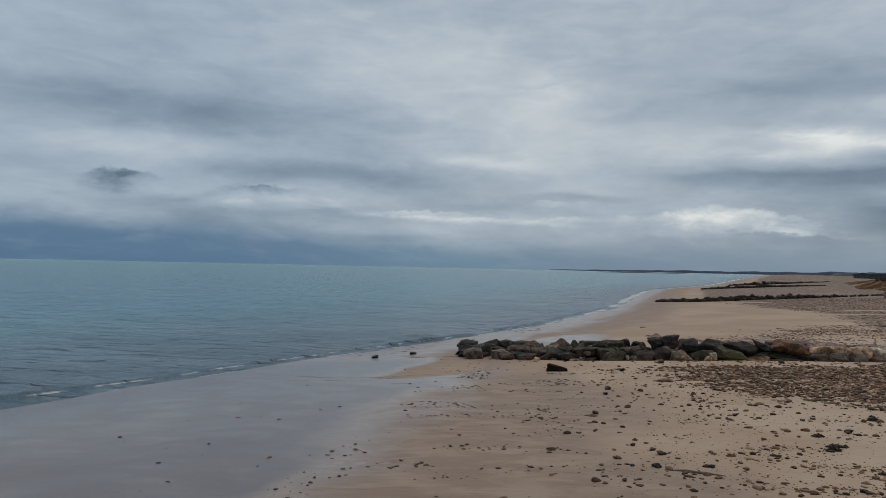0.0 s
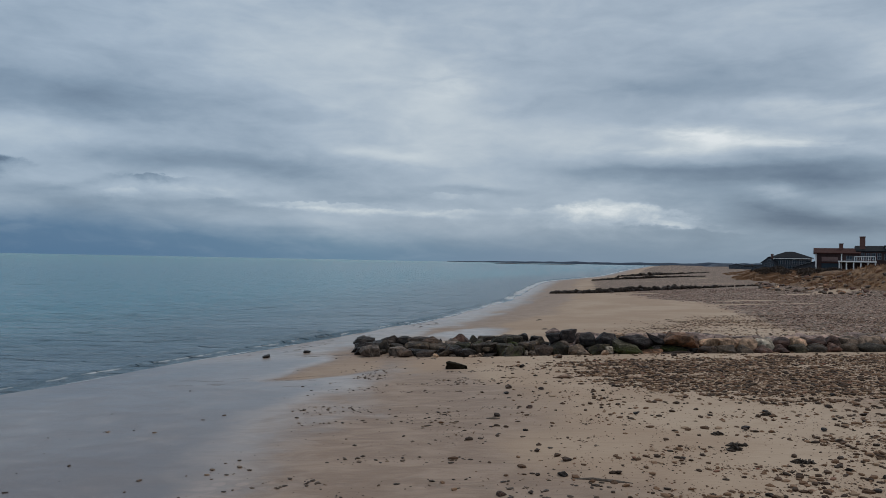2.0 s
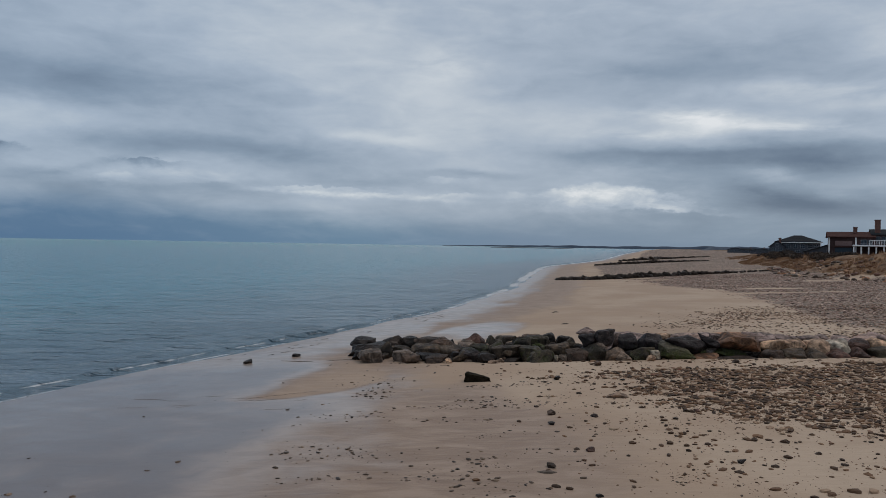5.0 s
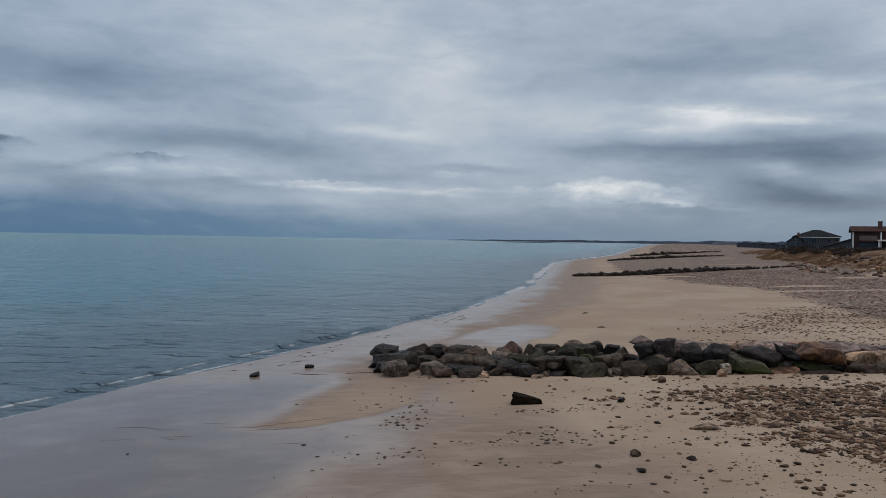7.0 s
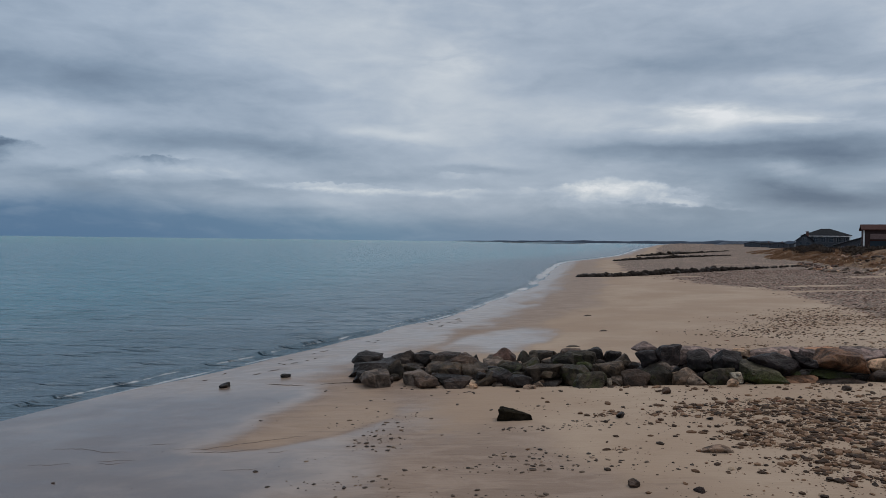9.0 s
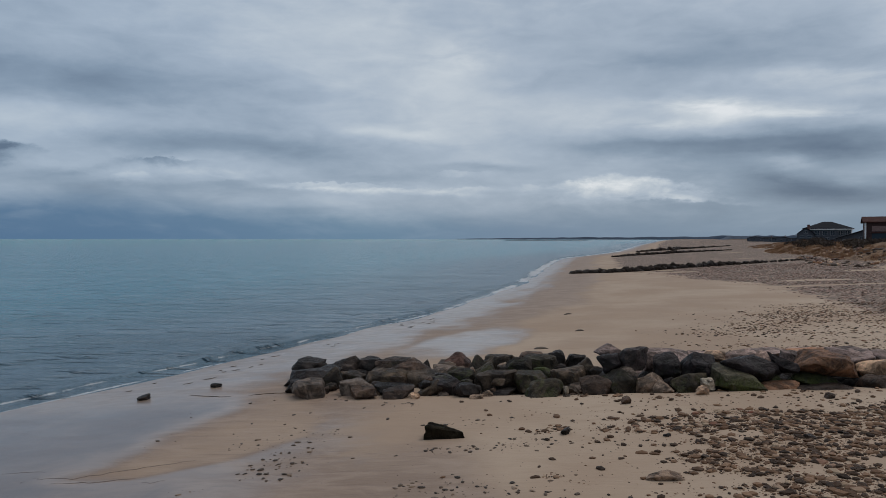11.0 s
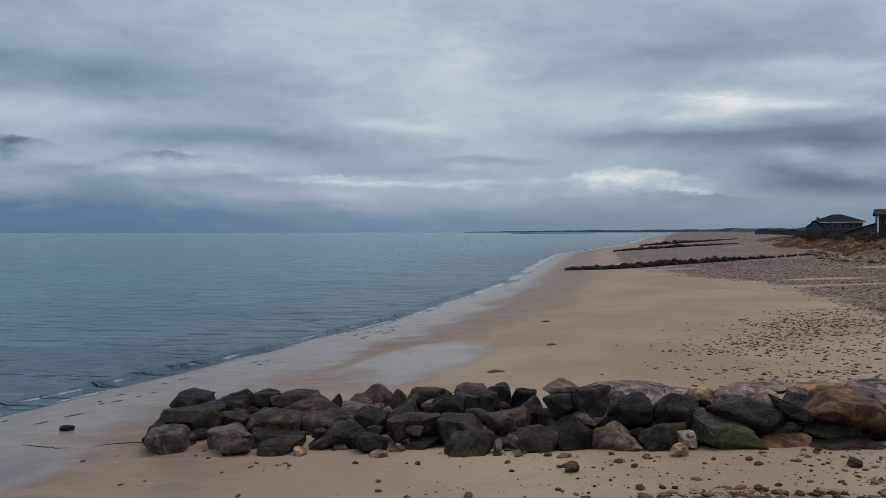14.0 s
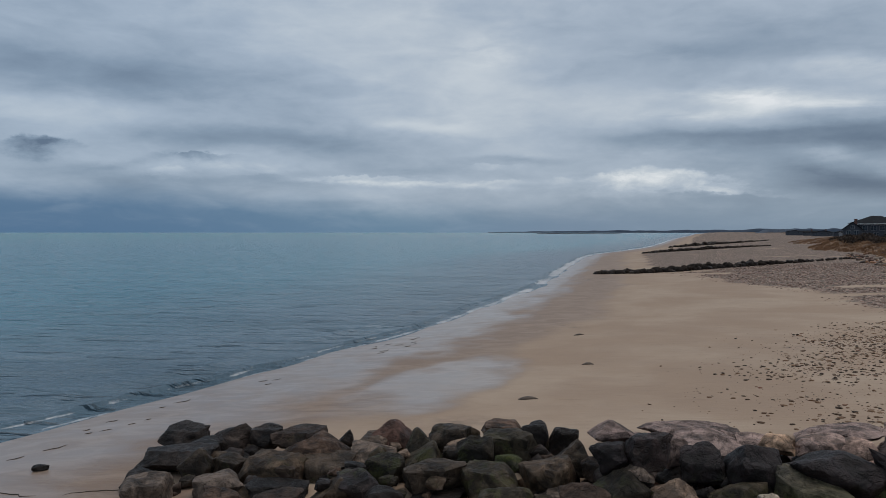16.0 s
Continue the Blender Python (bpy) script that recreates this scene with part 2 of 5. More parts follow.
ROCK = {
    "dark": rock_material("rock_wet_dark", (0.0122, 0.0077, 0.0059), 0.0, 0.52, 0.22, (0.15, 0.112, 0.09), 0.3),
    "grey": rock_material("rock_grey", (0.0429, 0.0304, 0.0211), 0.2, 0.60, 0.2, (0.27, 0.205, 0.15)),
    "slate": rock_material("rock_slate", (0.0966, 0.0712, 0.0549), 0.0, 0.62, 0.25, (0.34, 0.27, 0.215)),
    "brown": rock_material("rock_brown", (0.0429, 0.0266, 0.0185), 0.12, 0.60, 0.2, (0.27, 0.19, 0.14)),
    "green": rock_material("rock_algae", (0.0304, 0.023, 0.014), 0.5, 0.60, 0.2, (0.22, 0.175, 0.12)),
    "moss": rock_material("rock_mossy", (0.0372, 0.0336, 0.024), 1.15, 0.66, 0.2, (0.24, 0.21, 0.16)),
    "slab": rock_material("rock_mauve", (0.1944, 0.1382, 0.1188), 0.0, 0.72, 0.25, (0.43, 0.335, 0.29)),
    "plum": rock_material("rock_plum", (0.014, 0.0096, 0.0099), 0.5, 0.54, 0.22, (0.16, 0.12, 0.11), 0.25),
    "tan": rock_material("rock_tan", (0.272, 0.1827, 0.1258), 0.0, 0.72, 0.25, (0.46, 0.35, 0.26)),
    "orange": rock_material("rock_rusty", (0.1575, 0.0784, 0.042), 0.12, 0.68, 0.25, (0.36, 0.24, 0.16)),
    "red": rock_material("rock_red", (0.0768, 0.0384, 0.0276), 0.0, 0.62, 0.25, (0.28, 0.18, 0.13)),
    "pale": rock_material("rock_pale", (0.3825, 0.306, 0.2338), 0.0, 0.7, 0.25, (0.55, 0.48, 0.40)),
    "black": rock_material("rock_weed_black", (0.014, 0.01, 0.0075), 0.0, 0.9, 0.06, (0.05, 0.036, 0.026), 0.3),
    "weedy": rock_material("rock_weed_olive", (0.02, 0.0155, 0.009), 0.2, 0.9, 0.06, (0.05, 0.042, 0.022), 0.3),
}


def sand(n, s):
    p = place(n)
    wet, film, cob, grass = (n.attr(k) for k in ("wet", "film", "cobble", "grass"))
    broad = n.noise(p, 0.16, 4, 0.55, 0.4)
    mid = n.noise(n.stretch(p, (0.7, 1.4, 1), (0, 0, 0.16)), 0.9, 5, 0.6, 0.7)
    grain = n.noise(p, 60, 5, 0.75)
    specks = n.noise(p, 9, 6, 0.75)
    dry = n.mix(n.step(broad, 0.35, 0.68), (0.340, 0.245, 0.174), (0.41, 0.313, 0.231))
    dry = n.mix(n.mul(n.step(mid, 0.48, 0.70), 0.28), dry, (0.30, 0.215, 0.150))
    dry = n.mix(n.mul(n.step(specks, 0.60, 0.72), 0.4), dry, (0.20, 0.145, 0.095))
    damp = n.mix(n.step(mid, 0.40, 0.66), (0.232, 0.162, 0.117), (0.302, 0.220, 0.164))
    blot = n.noise(p, 0.55, 5, 0.6, 0.5)
    soak = n.step(n.add(wet, n.add(n.mul(n.add(blot, -0.5), 0.5), n.mul(n.add(mid, -0.5), 0.12))), 0.2, 0.8)
    c = n.mix(soak, dry, damp)
    sheen = n.add(film, n.add(n.mul(n.add(blot, -0.5), 0.30), n.mul(n.add(mid, -0.5), 0.22)))
    c = n.mix(n.add(n.mul(n.step(sheen, 0.47, 0.66), 0.66), n.mul(n.step(sheen, 0.1, 0.35), 0.12)), c, (0.066, 0.048, 0.047))
    comb = n.noise(n.stretch(p, (0.5, 3.4, 1), (0, 0, 0.06)), 1.5, 5, 0.62, 0.5)
    c = n.mix(n.mul(n.step(comb, 0.55, 0.70), n.step(wet, 0.1, 0.6, 0.08, 0.26)), c, (0.105, 0.068, 0.050))
    # mixed shingle beyond the single stones
    cell = n.voronoi(n.stretch(p, (1, 1, 1)), 3.2)
    stones = n.ramp(cell.outputs["Color"], [(0, (0.09, 0.056, 0.044)), (0.4, (0.25, 0.170, 0.135)), (0.75, (0.38, 0.268, 0.212)), (1, (0.52, 0.40, 0.32))])
    stones = n.mix(n.step(cell.outputs["Distance"], 0.35, 0.62), stones, (0.10, 0.082, 0.065))
    patch = n.noise(n.stretch(p, (0.08, 0.14, 1), (0, 0, 0.35)), 1.0, 4, 0.6, 0.8)
    stony = n.step(n.add(cob, n.mul(n.add(patch, -0.5), 1.5)), 0.18, 0.46)
    c = n.mix(n.mul(stony, 0.92), c, stones)
    turf = n.mix(n.step(n.noise(p, 0.7, 6, 0.7, 0.6), 0.35, 0.65), (0.060, 0.030, 0.017), (0.25, 0.150, 0.082))
    c = n.mix(n.step(n.add(grass, n.mul(n.add(patch, -0.5), 0.9)), 0.35, 0.6), c, turf)
    n.put(c, s["Base Color"])
    shine = n.step(n.add(film, n.add(n.mul(n.add(blot, -0.5), 0.5), n.mul(n.add(mid, -0.5), 0.18))), 0.14, 0.52)
    n.put(n.add(n.step(soak, 0, 1, 0.92, 0.62), n.mul(shine, -0.25)), s["Roughness"])
    n.put(n.mul(shine, n.step(mid, 0.3, 0.7, 0.82, 0.52)), s["Coat Weight"])
    s["Coat IOR"].default_value, s["Coat Roughness"].default_value = 1.33, 0.16
    s["Specular IOR Level"].default_value = 0.25
    ripple = n.noise(n.stretch(p, (0.45, 2.2, 1), (0, 0, 0.14)), 2.4, 5, 0.6, 0.5)
    h = n.add(n.mul(ripple, 0.6), n.add(n.mul(grain, 0.10), n.mul(n.mul(stony, cell.outputs["Distance"]), -1.6)))
    flat = n.node("ShaderNodeBump")
    n.put(h, flat.inputs["Height"])
    n.put(n.step(shine, 0, 1, 0.55, 0.05), flat.inputs["Strength"])
    flat.inputs["Distance"].default_value = 0.06
    n.put(flat.outputs[0], s["Normal"])


def sea(n, s):
    p = place(n)
    off = n.attr("shore")
    broad = n.noise(n.stretch(p, (0.3, 1, 1)), 0.03, 4, 0.6, 0.5)
    deep = n.step(off, 2, 45)
    c = n.mix(deep, (0.088, 0.126, 0.172), (0.076, 0.212, 0.285))
    c = n.mix(n.mul(n.step(off, 120, 900), 0.6), c, (0.032, 0.240, 0.228))
    c = n.mix(n.mul(broad, 0.3), c, (0.05, 0.18, 0.18))
    # lace of foam at the lip of the swash
    lace = n.noise(n.stretch(p, (1.0, 0.55, 1)), 3.2, 6, 0.7, 0.8)
    foam = n.step(n.add(n.attr("foam"), n.mul(n.add(lace, -0.5), 1.1)), 0.48, 0.92)
    foam = n.mul(foam, n.step(off, 0.0, 9.0, 1.0, 0.0))
    n.put(n.mix(foam, c, (0.56, 0.57, 0.58)), s["Base Color"])
    n.put(n.add(0.16, n.mul(foam, 0.6)), s["Roughness"])
    s["IOR"].default_value = 1.33
    s["Specular IOR Level"].default_value = 0.32
    swell = n.noise(n.stretch(p, (0.42, 1.15, 1), (0, 0, 0.2)), 0.62, 3, 0.5, 0.6)
    chop = n.noise(n.stretch(p, (0.45, 1.6, 1), (0, 0, 0.1)), 2.1, 4, 0.6, 0.5)
    patchy = n.step(n.noise(n.stretch(p, (0.25, 0.8, 1)), 0.16, 3, 0.5), 0.35, 0.65, 0.25, 1.0)
    dash = n.step(n.noise(n.stretch(p, (0.42, 1.9, 1), (0, 0, 0.10)), 0.62, 3, 0.5, 0.4), 0.60, 0.68)
    h = n.add(n.add(n.mul(swell, 1.0), n.mul(n.mul(chop, patchy), 0.36)), n.mul(dash, 0.85))
    n.put(n.bump(h, 1.0, 0.75), s["Normal"])


def plain(name, c1, c2, scale=4.0, rough=0.8, stretch=(1, 1, 1), bump=0.3, metal=0.0):
    def build(n, s):
        p = n.stretch(local(n), stretch)
        a = n.noise(p, scale, 5, 0.6, 0.4)
        b = n.noise(p, scale * 9, 4, 0.7)
        c = n.mix(n.step(a, 0.32, 0.68), c1, c2)
        c = n.mix(n.mul(n.step(b, 0.5, 0.7), 0.3), c, tuple(v * 0.55 for v in c1))
        n.put(c, s["Base Color"])
        n.put(n.step(b, 0.3, 0.7, rough - 0.1, min(1, rough + 0.1)), s["Roughness"])
        s["Metallic"].default_value = metal
        n.put(n.bump(n.add(a, n.mul(b, 0.4)), bump, 0.05), s["Normal"])
    return material(name, build)


def stone_mix(name, stops, gloss=0.7):
    """Pebbles joined in one mesh: a shade for each."""
    def build(n, s):
        r = n.node("ShaderNodeNewGeometry").outputs["Random Per Island"]
        p = place(n)
        c = n.ramp(r, stops)
        g = n.noise(p, 22, 5, 0.7)
        c = n.mix(n.mul(n.step(g, 0.5, 0.7), 0.2), c, (0.24, 0.168, 0.118))
        n.put(c, s["Base Color"])
        s["Roughness"].default_value = gloss
        s["Specular IOR Level"].default_value = 0.25
        n.put(n.bump(g, 0.4, 0.03), s["Normal"])
    return material(name, build)


SAND = material("beach_sand", sand)
SEA = material("sea_water", sea)
PEBBLE = stone_mix("mixed_pebbles", [(0, (0.020, 0.011, 0.006)), (0.35, (0.056, 0.029, 0.015)), (0.62, (0.130, 0.068, 0.036)), (0.86, (0.215, 0.122, 0.070)), (0.97, (0.36, 0.26, 0.175)), (1, (0.16, 0.055, 0.032))])
PEBBLE_WET = stone_mix("wet_pebbles", [(0, (0.020, 0.013, 0.009)), (0.5, (0.056, 0.036, 0.024)), (0.85, (0.11, 0.072, 0.048)), (1, (0.22, 0.15, 0.10))], 0.55)
SHINGLE = stone_mix("grey_shingle", [(0, (0.055, 0.031, 0.024)), (0.4, (0.19, 0.117, 0.090)), (0.75, (0.33, 0.215, 0.167)), (1, (0.52, 0.385, 0.305))])
WEED = plain("dried_seaweed", (0.024, 0.017, 0.012), (0.06, 0.042, 0.028), 14, 0.75, bump=0.8)


# ---- small builders ----
def lattice_noise(x, y, seed=0):
    """Smooth value noise in 0..1."""
    def h(i, j):
        v = np.sin(i * 127.1 + j * 311.7 + seed * 74.7) * 43758.5453
        return v - np.floor(v)
    i, j = np.floor(x), np.floor(y)
    u, v = x - i, y - j
    u, v = u * u * (3 - 2 * u), v * v * (3 - 2 * v)
    return (h(i, j) * (1 - u) + h(i + 1, j) * u) * (1 - v) + (h(i, j + 1) * (1 - u) + h(i + 1, j + 1) * u) * v


def smooth(v, lo, hi):
    t = np.clip((np.asarray(v, float) - lo) / (hi - lo), 0, 1)
    return t * t * (3 - 2 * t)


def mesh_of(name, verts, faces, mat, shade=True):
    me = bpy.data.meshes.new(name)
    me.from_pydata([tuple(v) for v in verts], [], [tuple(f) for f in faces])
    me.materials.append(mat)
    if shade:
        me.shade_smooth()
    me.update()
    return me


def part(name, bm, mat, parent, label=""):
    me = bpy.data.meshes.new(name)
    bm.to_mesh(me)
    bm.free()
    me.materials.append(mat)
    ob = new(name, me)
    ob.parent = parent
    if label:
        ob["label"] = label
    return ob


def box(bm, x0, y0, z0, x1, y1, z1, bevel=0.0):
    r = bmesh.ops.create_cube(bm, size=1.0, matrix=Matrix.Translation(((x0 + x1) / 2, (y0 + y1) / 2, (z0 + z1) / 2)) @ Matrix.Diagonal((x1 - x0, y1 - y0, z1 - z0, 1)))
    if bevel:
        edges = list({e for v in r["verts"] for e in v.link_edges})
        bmesh.ops.bevel(bm, geom=edges, offset=bevel, segments=1, affect="EDGES")
    return bm


def boxed(*boxes, bevel=0.0):
    bm = bmesh.new()
    for b in boxes:
        box(bm, *b, bevel=bevel)
    return bm


def thing(name, label, category, m, group="", kind=""):
    ob = new(name)
    ob.matrix_world = m
    ob.empty_display_size = 0.3
    return tagged(ob, label, category, group, kind)


# ---- the lie of the land ----
SHORE_Y = [-600, -60, -10, 10, 26, 31, 34, 38.7, 43.5, 50.3, 58, 70, 77, 98, 108, 153, 205, 230, 277, 339, 439, 680, 1138, 2000, 3200, 4800]
SHORE_X = [-160, -52, -30, -23.5, -18.6, -16.6, -15.6, -14.3, -12.3, -9.5, -7, -2.6, -0.9, 4, 6.2, 12.5, 20, 25, 41, 60, 84, 141, 257, 470, 800, 1200]


def shore(y):
    y = np.asarray(y, float)
    knots = np.interp(y, SHORE_Y, SHORE_X)
    soft = sum(np.interp(y + o, SHORE_Y, SHORE_X) for o in (-4, -2, 2, 4)) / 4
    return knots * 0.3 + soft * 0.7


def dune_foot(y):
    return 50 + 5 * np.sin(y / 31.0) + 3 * np.sin(y / 12.3 + 1)


def height(x, y):
    """Ground height above the sea."""
    x, y = np.asarray(x, float), np.asarray(y, float)
    d = x - shore(y)
    z = np.interp(d, [-60, -20, 0, 5, 22, 45, 60, 90], [-4, -1.2, 0, 0.34, 1.08, 1.85, 2.4, 2.6])
    z = z + (lattice_noise(x / 9, y / 9, 1) - 0.5) * 0.12 * smooth(d, 4, 12)
    z = z + (lattice_noise(x / 2.3, y / 2.3, 2) - 0.5) * 0.05 * smooth(d, 6, 14)
    z = z + (lattice_noise(x / 3.1, y / 5.5, 7) - 0.5) * 0.05 * smooth(-np.abs(d), -5, 0)
    z = z - 0.34 * np.exp(-((y - 38.4) / 1.4) ** 2) * smooth(x, -4, 5) * (1 - smooth(x, 12, 20))
    f = dune_foot(y)
    rise = smooth(d, f, f + 13)
    near = smooth(-y, -150, -95)
    top = 2.1 + 2.0 * near + (lattice_noise(x / 7, y / 7, 3) - 0.5) * 1.3 + (lattice_noise(x / 2.5, y / 2.5, 4) - 0.5) * 0.4
    top = top * (1 - 0.72 * smooth(y, 225, 330))
    z = z + rise * top
    return z


def spread(parts):
    out = []
    for a, b, n in parts:
        out += list(np.linspace(a, b, n, endpoint=False))
    return np.array(out)


def sheet_mesh(name, ys, ds, zfun, mat, attrs):
    """A ground or water sheet laid along the shoreline."""
    Y, D = np.meshgrid(ys, ds, indexing="ij")
    X = shore(Y) + D
    Z = zfun(X, Y)
    verts = np.stack([X, Y, Z], -1).reshape(-1, 3)
    r, c = X.shape
    i = np.arange(r * c).reshape(r, c)
    faces = np.stack([i[:-1, :-1], i[:-1, 1:], i[1:, 1:], i[1:, :-1]], -1).reshape(-1, 4)
    me = bpy.data.meshes.new(name)
    me.from_pydata(verts.tolist(), [], faces.tolist())
    me.materials.append(mat)
    me.shade_smooth()
    for k, fun in attrs.items():
        a = me.attributes.new(k, "FLOAT", "POINT")
        a.data.foreach_set("value", np.clip(fun(X, Y), -5000, 5000).astype(np.float32).ravel())
    return new(name, me)


def bar_patch(x, y):
    """Tongue of drier sand between two runnels, 1 inside."""
    w = (lattice_noise(x / 1.3, y / 1.3, 12) - 0.5) * 0.7
    a = np.interp(y, [28.6, 30.0, 31.8, 35.5, 37.0, 38.0], [-8.6, -7.9, -7.4, -7.2, -6.9, -6.0]) + w
    e = np.interp(y, [28.6, 29.0, 30.3, 32.3, 34.3, 36.1, 37.5, 38.2], [-7.2, -6.3, -4.8, -3.75, -3.6, -4.1, -5.2, -5.9]) + w * 0.3
    return smooth(x - a, -0.9, 1.3) * (1 - smooth(x - e, -0.35, 0.3)) * smooth(y, 28.4, 29.4) * (1 - smooth(y, 37.4, 38.3))


def wet_pool(x, y):
    """Shallow wet hollow behind the groin."""
    r = np.sqrt(((x - 0.2) / 4.0) ** 2 + ((y - 51.0 - 1.1 * (x - 0.4)) / 6.5) ** 2)
    return 1 - smooth(r + (lattice_noise(x / 1.6, y / 2.4, 13) - 0.5) * 0.5, 0.25, 1.25)


def wetness(x, y):
    d = x - shore(y)
    edge = np.interp(y, [-20, 13, 17, 22, 26, 29, 33, 40, 60, 100], [26, 22.5, 20.5, 19.5, 18.0, 14.5, 11.0, 8, 7, 6])
    k = 1 - smooth(d + (lattice_noise(x / 2.2, y / 4.0, 5) - 0.5) * 3.0, edge - 1.0, edge + 7.5)
    pool = wet_pool(x, y)
    beyond = 0.34 * smooth(y, 40, 46) * (1 - smooth(d, 20, 34))
    return np.maximum(np.maximum(k, pool), beyond) * (1 - 0.45 * bar_patch(x, y))


def filmy(x, y):
    d = x - shore(y)
    edge = np.interp(y, [-20, 13, 17, 26, 31, 36, 40, 60, 100], [23, 21.2, 19.0, 16.6, 15.4, 13.0, 9.0, 8.0, 5.5])
    k = 1 - smooth(d + (lattice_noise(x / 1.7, y / 3.0, 6) - 0.5) * 3.0, edge - 5.0, edge + 1.5)
    pool = 0.48 * smooth(wet_pool(x, y), 0.0, 1.0)
    return np.maximum(k * (0.64 - 0.20 * smooth(y, 24, 34) * np.maximum(smooth(d, 6, 11), smooth(y, 34, 40))), pool) * (1 - bar_patch(x, y))


def cobbly(x, y):
    """Where shingle covers the sand."""
    d = x - shore(y)
    edge = np.interp(y, [38, 46, 57, 66, 70, 87, 102, 117, 140, 300], [34, 32, 29.5, 28, 27.5, 25.5, 19.5, 15.5, 12, 14])
    k = smooth(d, edge - 1, edge + 5) * smooth(y, 41, 47)
    bare = smooth(lattice_noise(x / 9 + y / 30, y / 4.2, 28), 0.06, 0.20) * (0.62 + 0.38 * smooth(lattice_noise(x / 6, y / 4, 29), 0.2, 0.5))
    low = smooth(y, 232, 290) * (1 - smooth(d, 130, 190))
    return k * bare * np.maximum(1 - smooth(d, dune_foot(y) + 1, dune_foot(y) + 6), low)


def grassy(x, y):
    d = x - shore(y)
    f = dune_foot(y)
    return smooth(d, f + 1, f + 6) * (1 - smooth(y, 232, 290) * (1 - smooth(d, 130, 190)))


ys = spread([(-600, -40, 8), (-40, -4, 30), (-4, 62, 220), (62, 300, 160), (300, 900, 60), (900, 4850, 40)])
ground = sheet_mesh("ground", ys, spread([(-60, -12, 14), (-12, 45, 190), (45, 85, 70), (85, 200, 20), (200, 1400, 20), (1400, 2600, 4)]), height, SAND,
                    {"wet": wetness, "film": filmy, "cobble": cobbly, "grass": grassy})
tagged(ground, "tan beach sand, wet and glossy by the water, shingle higher up", "beach", kind="structure")


def lip(x, y):
    """Distance behind the small breaking lip of the swash, and its strength along the beach."""
    out = 0.75 + 0.9 * lattice_noise(y / 7, y * 0, 9) + 0.35 * lattice_noise(y / 1.9, y * 0, 14) + np.clip(y - 60, 0, 200) * 0.006
    force = 0.5 + 0.5 * smooth(lattice_noise(y / 5.5, y * 0 + 3, 15), 0.25, 0.65)
    return shore(y) - x - out, force


def wave_height(x, y):
    s = shore(y) - x
    q, force = lip(x, y)
    crest = force * np.exp(-(q / np.where(q < 0, 0.16, 0.55)) ** 2)
    second = 0.45 * force * np.exp(-((q - 2.6 - lattice_noise(y / 4, y * 0, 16)) / 0.5) ** 2)
    chop = (lattice_noise(x / 2.6, y / 0.9, 10) - 0.5) * 0.06 * smooth(s, 2, 10)
    chop = chop + (lattice_noise(x / 7, y / 2.6, 11) - 0.5) * 0.10 * smooth(s, 4, 20)
    fade = np.exp(-np.maximum(y - 60, 0) / 80)
    return 0.17 * (crest + second) + chop * fade


def foamy(x, y):
    q, force = lip(x, y)
    off = shore(y) - x
    wide = 1 + np.clip(y - 60, 0, 60) * 0.075
    torn = smooth(lattice_noise(y / 1.1, x / 1.5, 17), 0.35, 0.75)
    broad = smooth(lattice_noise(y / 9.0, x / 3.0, 18), 0.2, 0.7)
    near = np.exp(-((q + 0.22) / 0.13) ** 2) * (0.25 + 0.75 * torn) * 0.80 * (1 - smooth(y, 60, 90))
    edge = np.exp(-((off - 0.15 * wide) / (0.22 * wide)) ** 2) * (0.44 + 0.36 * smooth(y, 60, 95) * broad + 0.36 * torn)
    return np.maximum(near, edge)


water_d = -spread([(-1.0, 8, 110), (8, 12, 20), (12, 60, 100), (60, 200, 40), (200, 1000, 20), (1000, 4900, 14)])[::-1]
water = sheet_mesh("water", ys, water_d, wave_height, SEA, {"shore": lambda x, y: shore(y) - x, "foam": foamy})
tagged(water, "calm grey-green sea with thin foam along the beach", "sea", kind="structure")


# ---- rocks ----
def ball(level):
    bm = bmesh.new()
    bmesh.ops.create_icosphere(bm, subdivisions=level, radius=1.0)
    v = np.array([p.co[:] for p in bm.verts])
    f = [[p.index for p in q.verts] for q in bm.faces]
    bm.free()
    return v, f


BALL = {k: ball(k) for k in (1, 2, 3, 4)}
BALL[0] = (np.array([(1, 0, 0), (0, 1, 0), (-1, 0, 0), (0, -1, 0), (0, 0, 1), (0, 0, -1)], float),
           [(0, 1, 4), (1, 2, 4), (2, 3, 4), (3, 0, 4), (1, 0, 5), (2, 1, 5), (3, 2, 5), (0, 3, 5)])


